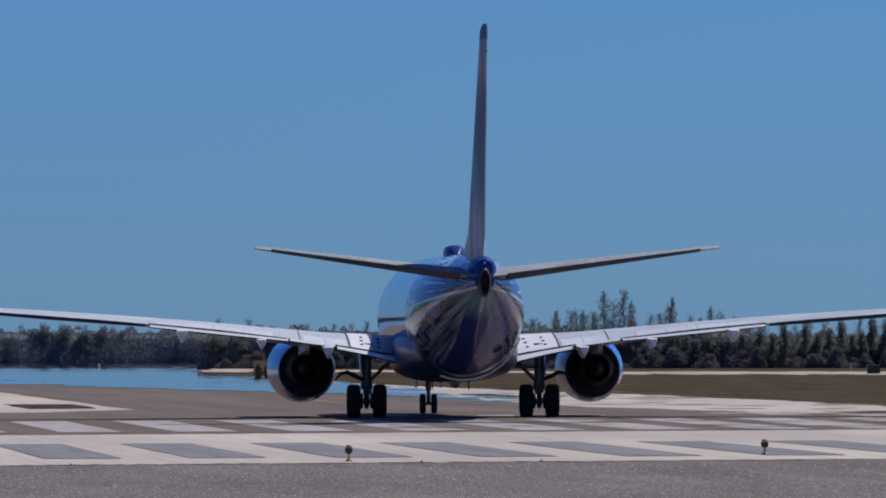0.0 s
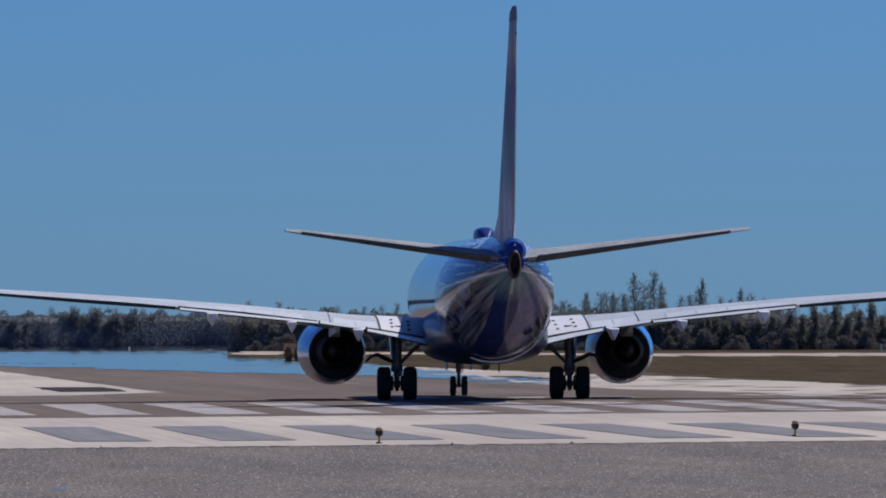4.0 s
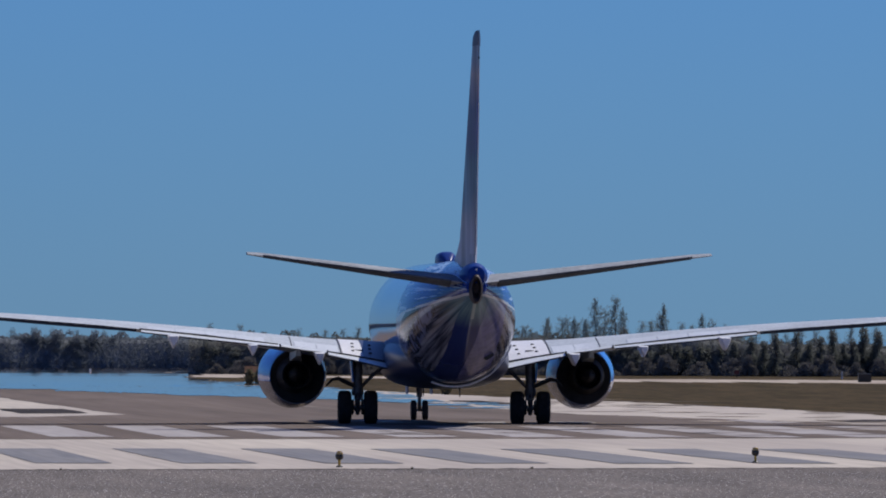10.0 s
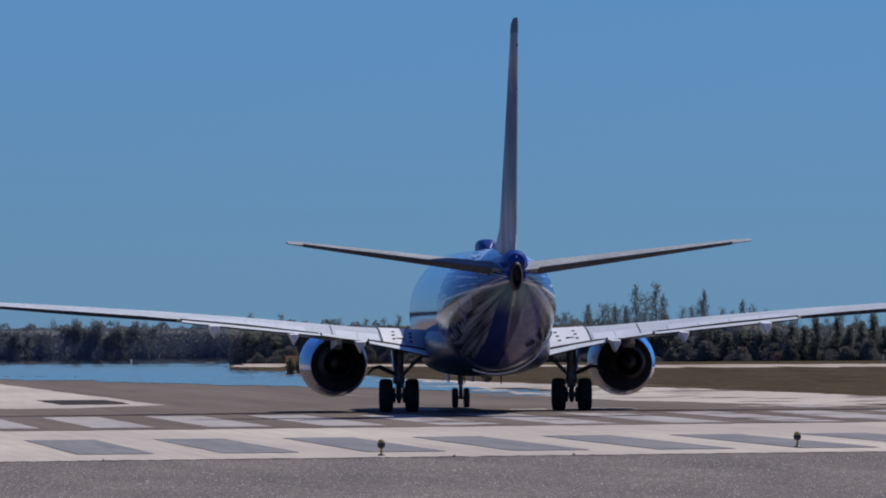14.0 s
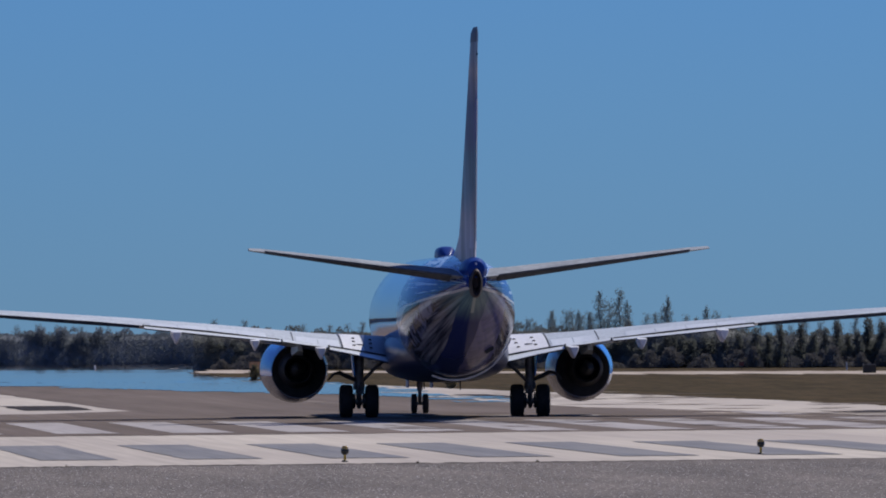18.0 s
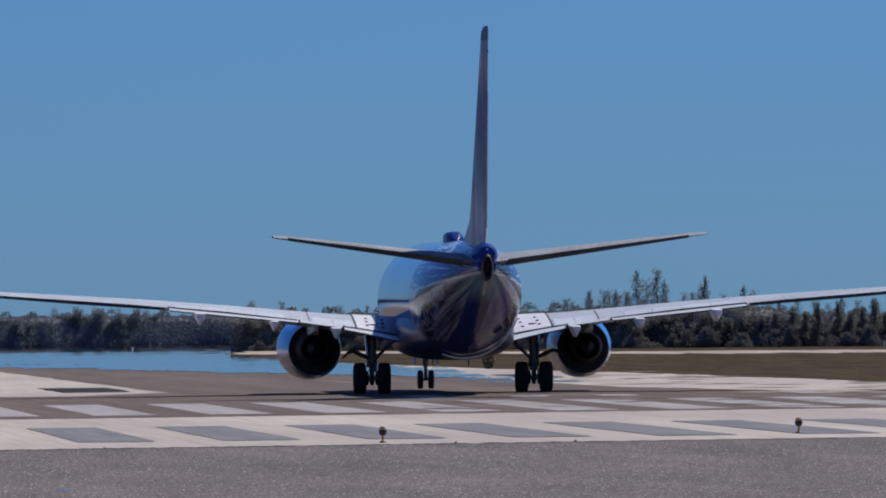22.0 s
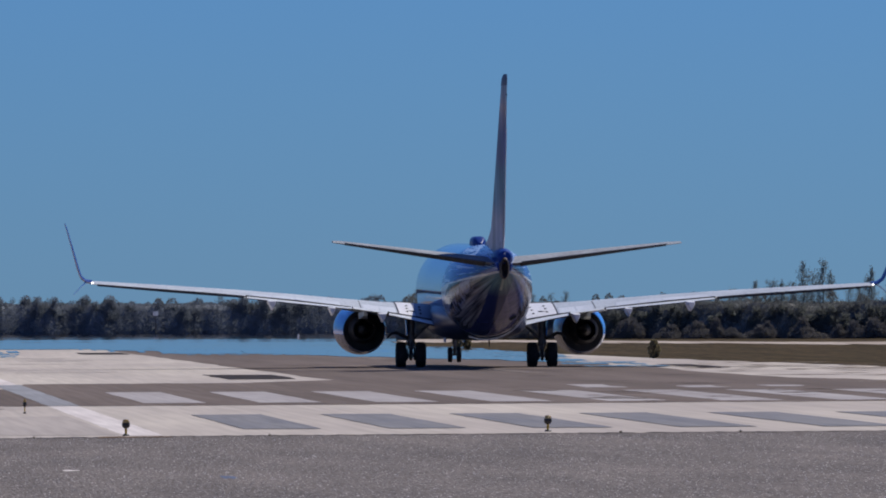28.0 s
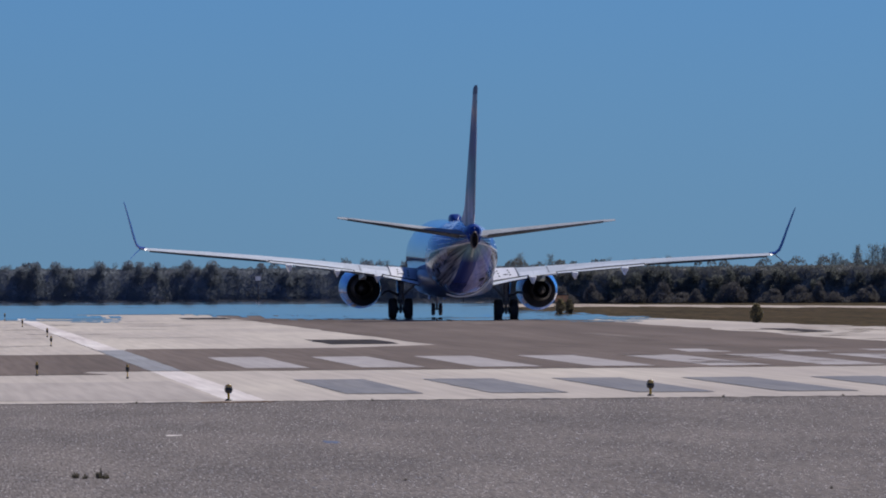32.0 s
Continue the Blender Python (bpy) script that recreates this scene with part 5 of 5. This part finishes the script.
part("body", box((0, 0, 0.28), (0.8, 0.5, 0.5), 0.03), M_DARK, cabinet)
part("lid", box((0, 0, 0.55), (0.86, 0.56, 0.05), 0.015), M_GEAR, cabinet)
board = thing("marker_board", "small white board on a post before the woods", "marker", at=pose(34.2, 873, 0))
part("board", box((0, 0, 1.85), (0.46, 0.05, 0.36), 0.01), M_PALE, board)
part("post", tube([(0, 0.04, 0), (0, 0.04, 1.9)], 0.035, 8), M_DARK, board)


# ---- grit and weeds on the overrun ----
def grit():
    """Loose stones: low pyramids of five corners, spread over the overrun."""
    r = np.random.default_rng(5)
    count = 84000
    y = r.uniform(112, 219.5, count)
    x = y * r.uniform(0.0, 0.155, count)
    w = r.uniform(0.009, 0.026, count)
    h = w * r.uniform(0.2, 0.55, count)
    turn = r.uniform(0, 6.28, count)
    verts = np.zeros((count, 5, 3))
    for k in range(4):
        q = w * r.uniform(0.7, 1.4, count)
        verts[:, k, 0] = x + q * np.cos(turn + k * 1.57)
        verts[:, k, 1] = y + q * np.sin(turn + k * 1.57)
        verts[:, k, 2] = 0.003
    verts[:, 4, 0] = x + w * r.uniform(-0.4, 0.4, count)
    verts[:, 4, 1] = y + w * r.uniform(-0.4, 0.4, count)
    verts[:, 4, 2] = 0.004 + h
    base = (np.arange(count) * 5)[:, None]
    faces = np.concatenate([base + np.array(f) for f in ((0, 1, 4), (1, 2, 4), (2, 3, 4), (3, 0, 4))])
    me = bpy.data.meshes.new("grit")
    me.from_pydata(verts.reshape(-1, 3), [], faces)
    me.materials.append(M_GRIT)
    return tagged(new("grit", me), "loose pale and dark grit on the asphalt", "grit", kind="stuff")


M_GRIT = bpy.data.materials.new("loose_grit")
M_GRIT.use_nodes = True
gn, gl = M_GRIT.node_tree.nodes, M_GRIT.node_tree.links
geo = gn.new("ShaderNodeNewGeometry")
gramp = gn.new("ShaderNodeValToRGB")
gramp.color_ramp.elements[0].color = (0.13, 0.115, 0.104, 1)
gramp.color_ramp.elements[1].color = (0.70, 0.65, 0.60, 1)
gl.new(geo.outputs["Random Per Island"], gramp.inputs[0])
gl.new(gramp.outputs[0], gn["Principled BSDF"].inputs["Base Color"])
gn["Principled BSDF"].inputs["Roughness"].default_value = 0.9
grit()
M_WEED = leafy(material("dry_weed", (0.165, 0.145, 0.100), 0.8, vary=0.4, scale=(20, 20, 20)), (0.17, 0.15, 0.10), 0.3)


def weed(x, y, size, seed):
    r = random.Random(seed)
    bm = bmesh.new()
    for i in range(46):
        a = r.uniform(0, 2 * math.pi)
        lean = r.uniform(0.2, 1.6)
        d = Vector((math.cos(a) * lean, math.sin(a) * lean, 1)).normalized() * size * r.uniform(0.5, 1.1)
        side = Vector((-math.sin(a), math.cos(a), 0)) * size * 0.05
        root = Vector((r.uniform(-0.25, 0.25) * size, r.uniform(-0.25, 0.25) * size, 0))
        mid = root + d * 0.55
        tip = root + d + Vector((0, 0, -0.25 * size * lean))
        v = [bm.verts.new(q) for q in (root - side, root + side, mid + side * 0.8, tip, mid - side * 0.8)]
        bm.faces.new(v)
    ob = thing("weed", "small dry weed tuft growing through the asphalt", "weed", group="weeds on the asphalt", at=pose(x, y, 0.006))
    part("blades", bm, M_WEED, ob, smooth=False)


for i, (x, y, size) in enumerate(((2.98, 141.2, 0.15), (3.10, 140.9, 0.11), (3.30, 141.0, 0.17), (3.38, 140.5, 0.12), (5.9, 217.6, 0.07), (11.1, 220.4, 0.07), (18.9, 222.0, 0.08), (21.6, 222.6, 0.08), (7.4, 138.0, 0.05), (12.6, 131.5, 0.05))):
    weed(x, y, size, 40 + i)


# ---- everything that moves ----
def motions():
    def run(t):
        """Metres rolled since the brakes came off."""
        return 0.0 if t <= 15 else 0.24853 * (t - 15) ** 2 + 0.02888 * (t - 15) ** 3

    rows = [  # seconds, across, heading right of the runway, bank, nose up
        (0, 29.52, 1.92, 0.14, 0), (8, 29.52, 1.92, 0.14, 0), (15, 29.52, 1.92, 0.14, 0), (16, 29.54, 1.91, 0.14, 0), (17, 29.58, 1.89, 0.14, 0), (18, 29.64, 1.85, 0.14, 0),
        (19, 29.74, 1.76, 0.15, 0), (20, 29.91, 1.62, 0.15, 0.05), (21, 30.09, 1.42, 0.16, 0.10), (22, 30.28, 1.17, 0.17, 0.15), (23, 30.46, 0.90, 0.18, 0.20), (24, 30.64, 0.66, 0.2, 0.25),
        (25, 30.81, 0.45, 0.23, 0.30), (26, 30.95, 0.36, 0.26, 0.35), (27, 31.06, 0.35, 0.31, 0.40), (28, 31.17, 0.42, 0.36, 0.45), (29, 31.38, 0.48, 0.43, 0.45), (30, 31.61, 0.42, 0.53, 0.45),
        (31, 31.85, 0.28, 0.64, 0.45), (32, 32.03, -0.02, 0.79, 0.45)]
    walk(plane, [(t, pose(x, 334.4 + run(t), 0, up, bank, -head)) for t, x, head, bank, up in rows])
    # the mirage draws back as the airliner runs towards it
    walk(near_shimmer, [(t, pose(0, d, 0)) for t, d in ((0, 0), (23, 0), (25, 8), (28, 35), (30, 80), (32, 108))])
    # the wheels roll with the distance run
    for hub, (x, y, z), radius in wheels:
        steps, angle, last = [(0, pose(x, y, z)), (15, pose(x, y, z))], 0.0, 0.0
        for k in range(15 * 30 + 1, 32 * 30 + 1):
            t = k / 30
            d = run(t)
            angle -= min(math.degrees((d - last) / radius), 80.0)
            last = d
            steps.append((t, pose(x, y, z, angle % 360)))
        walk(hub, steps)


motions()
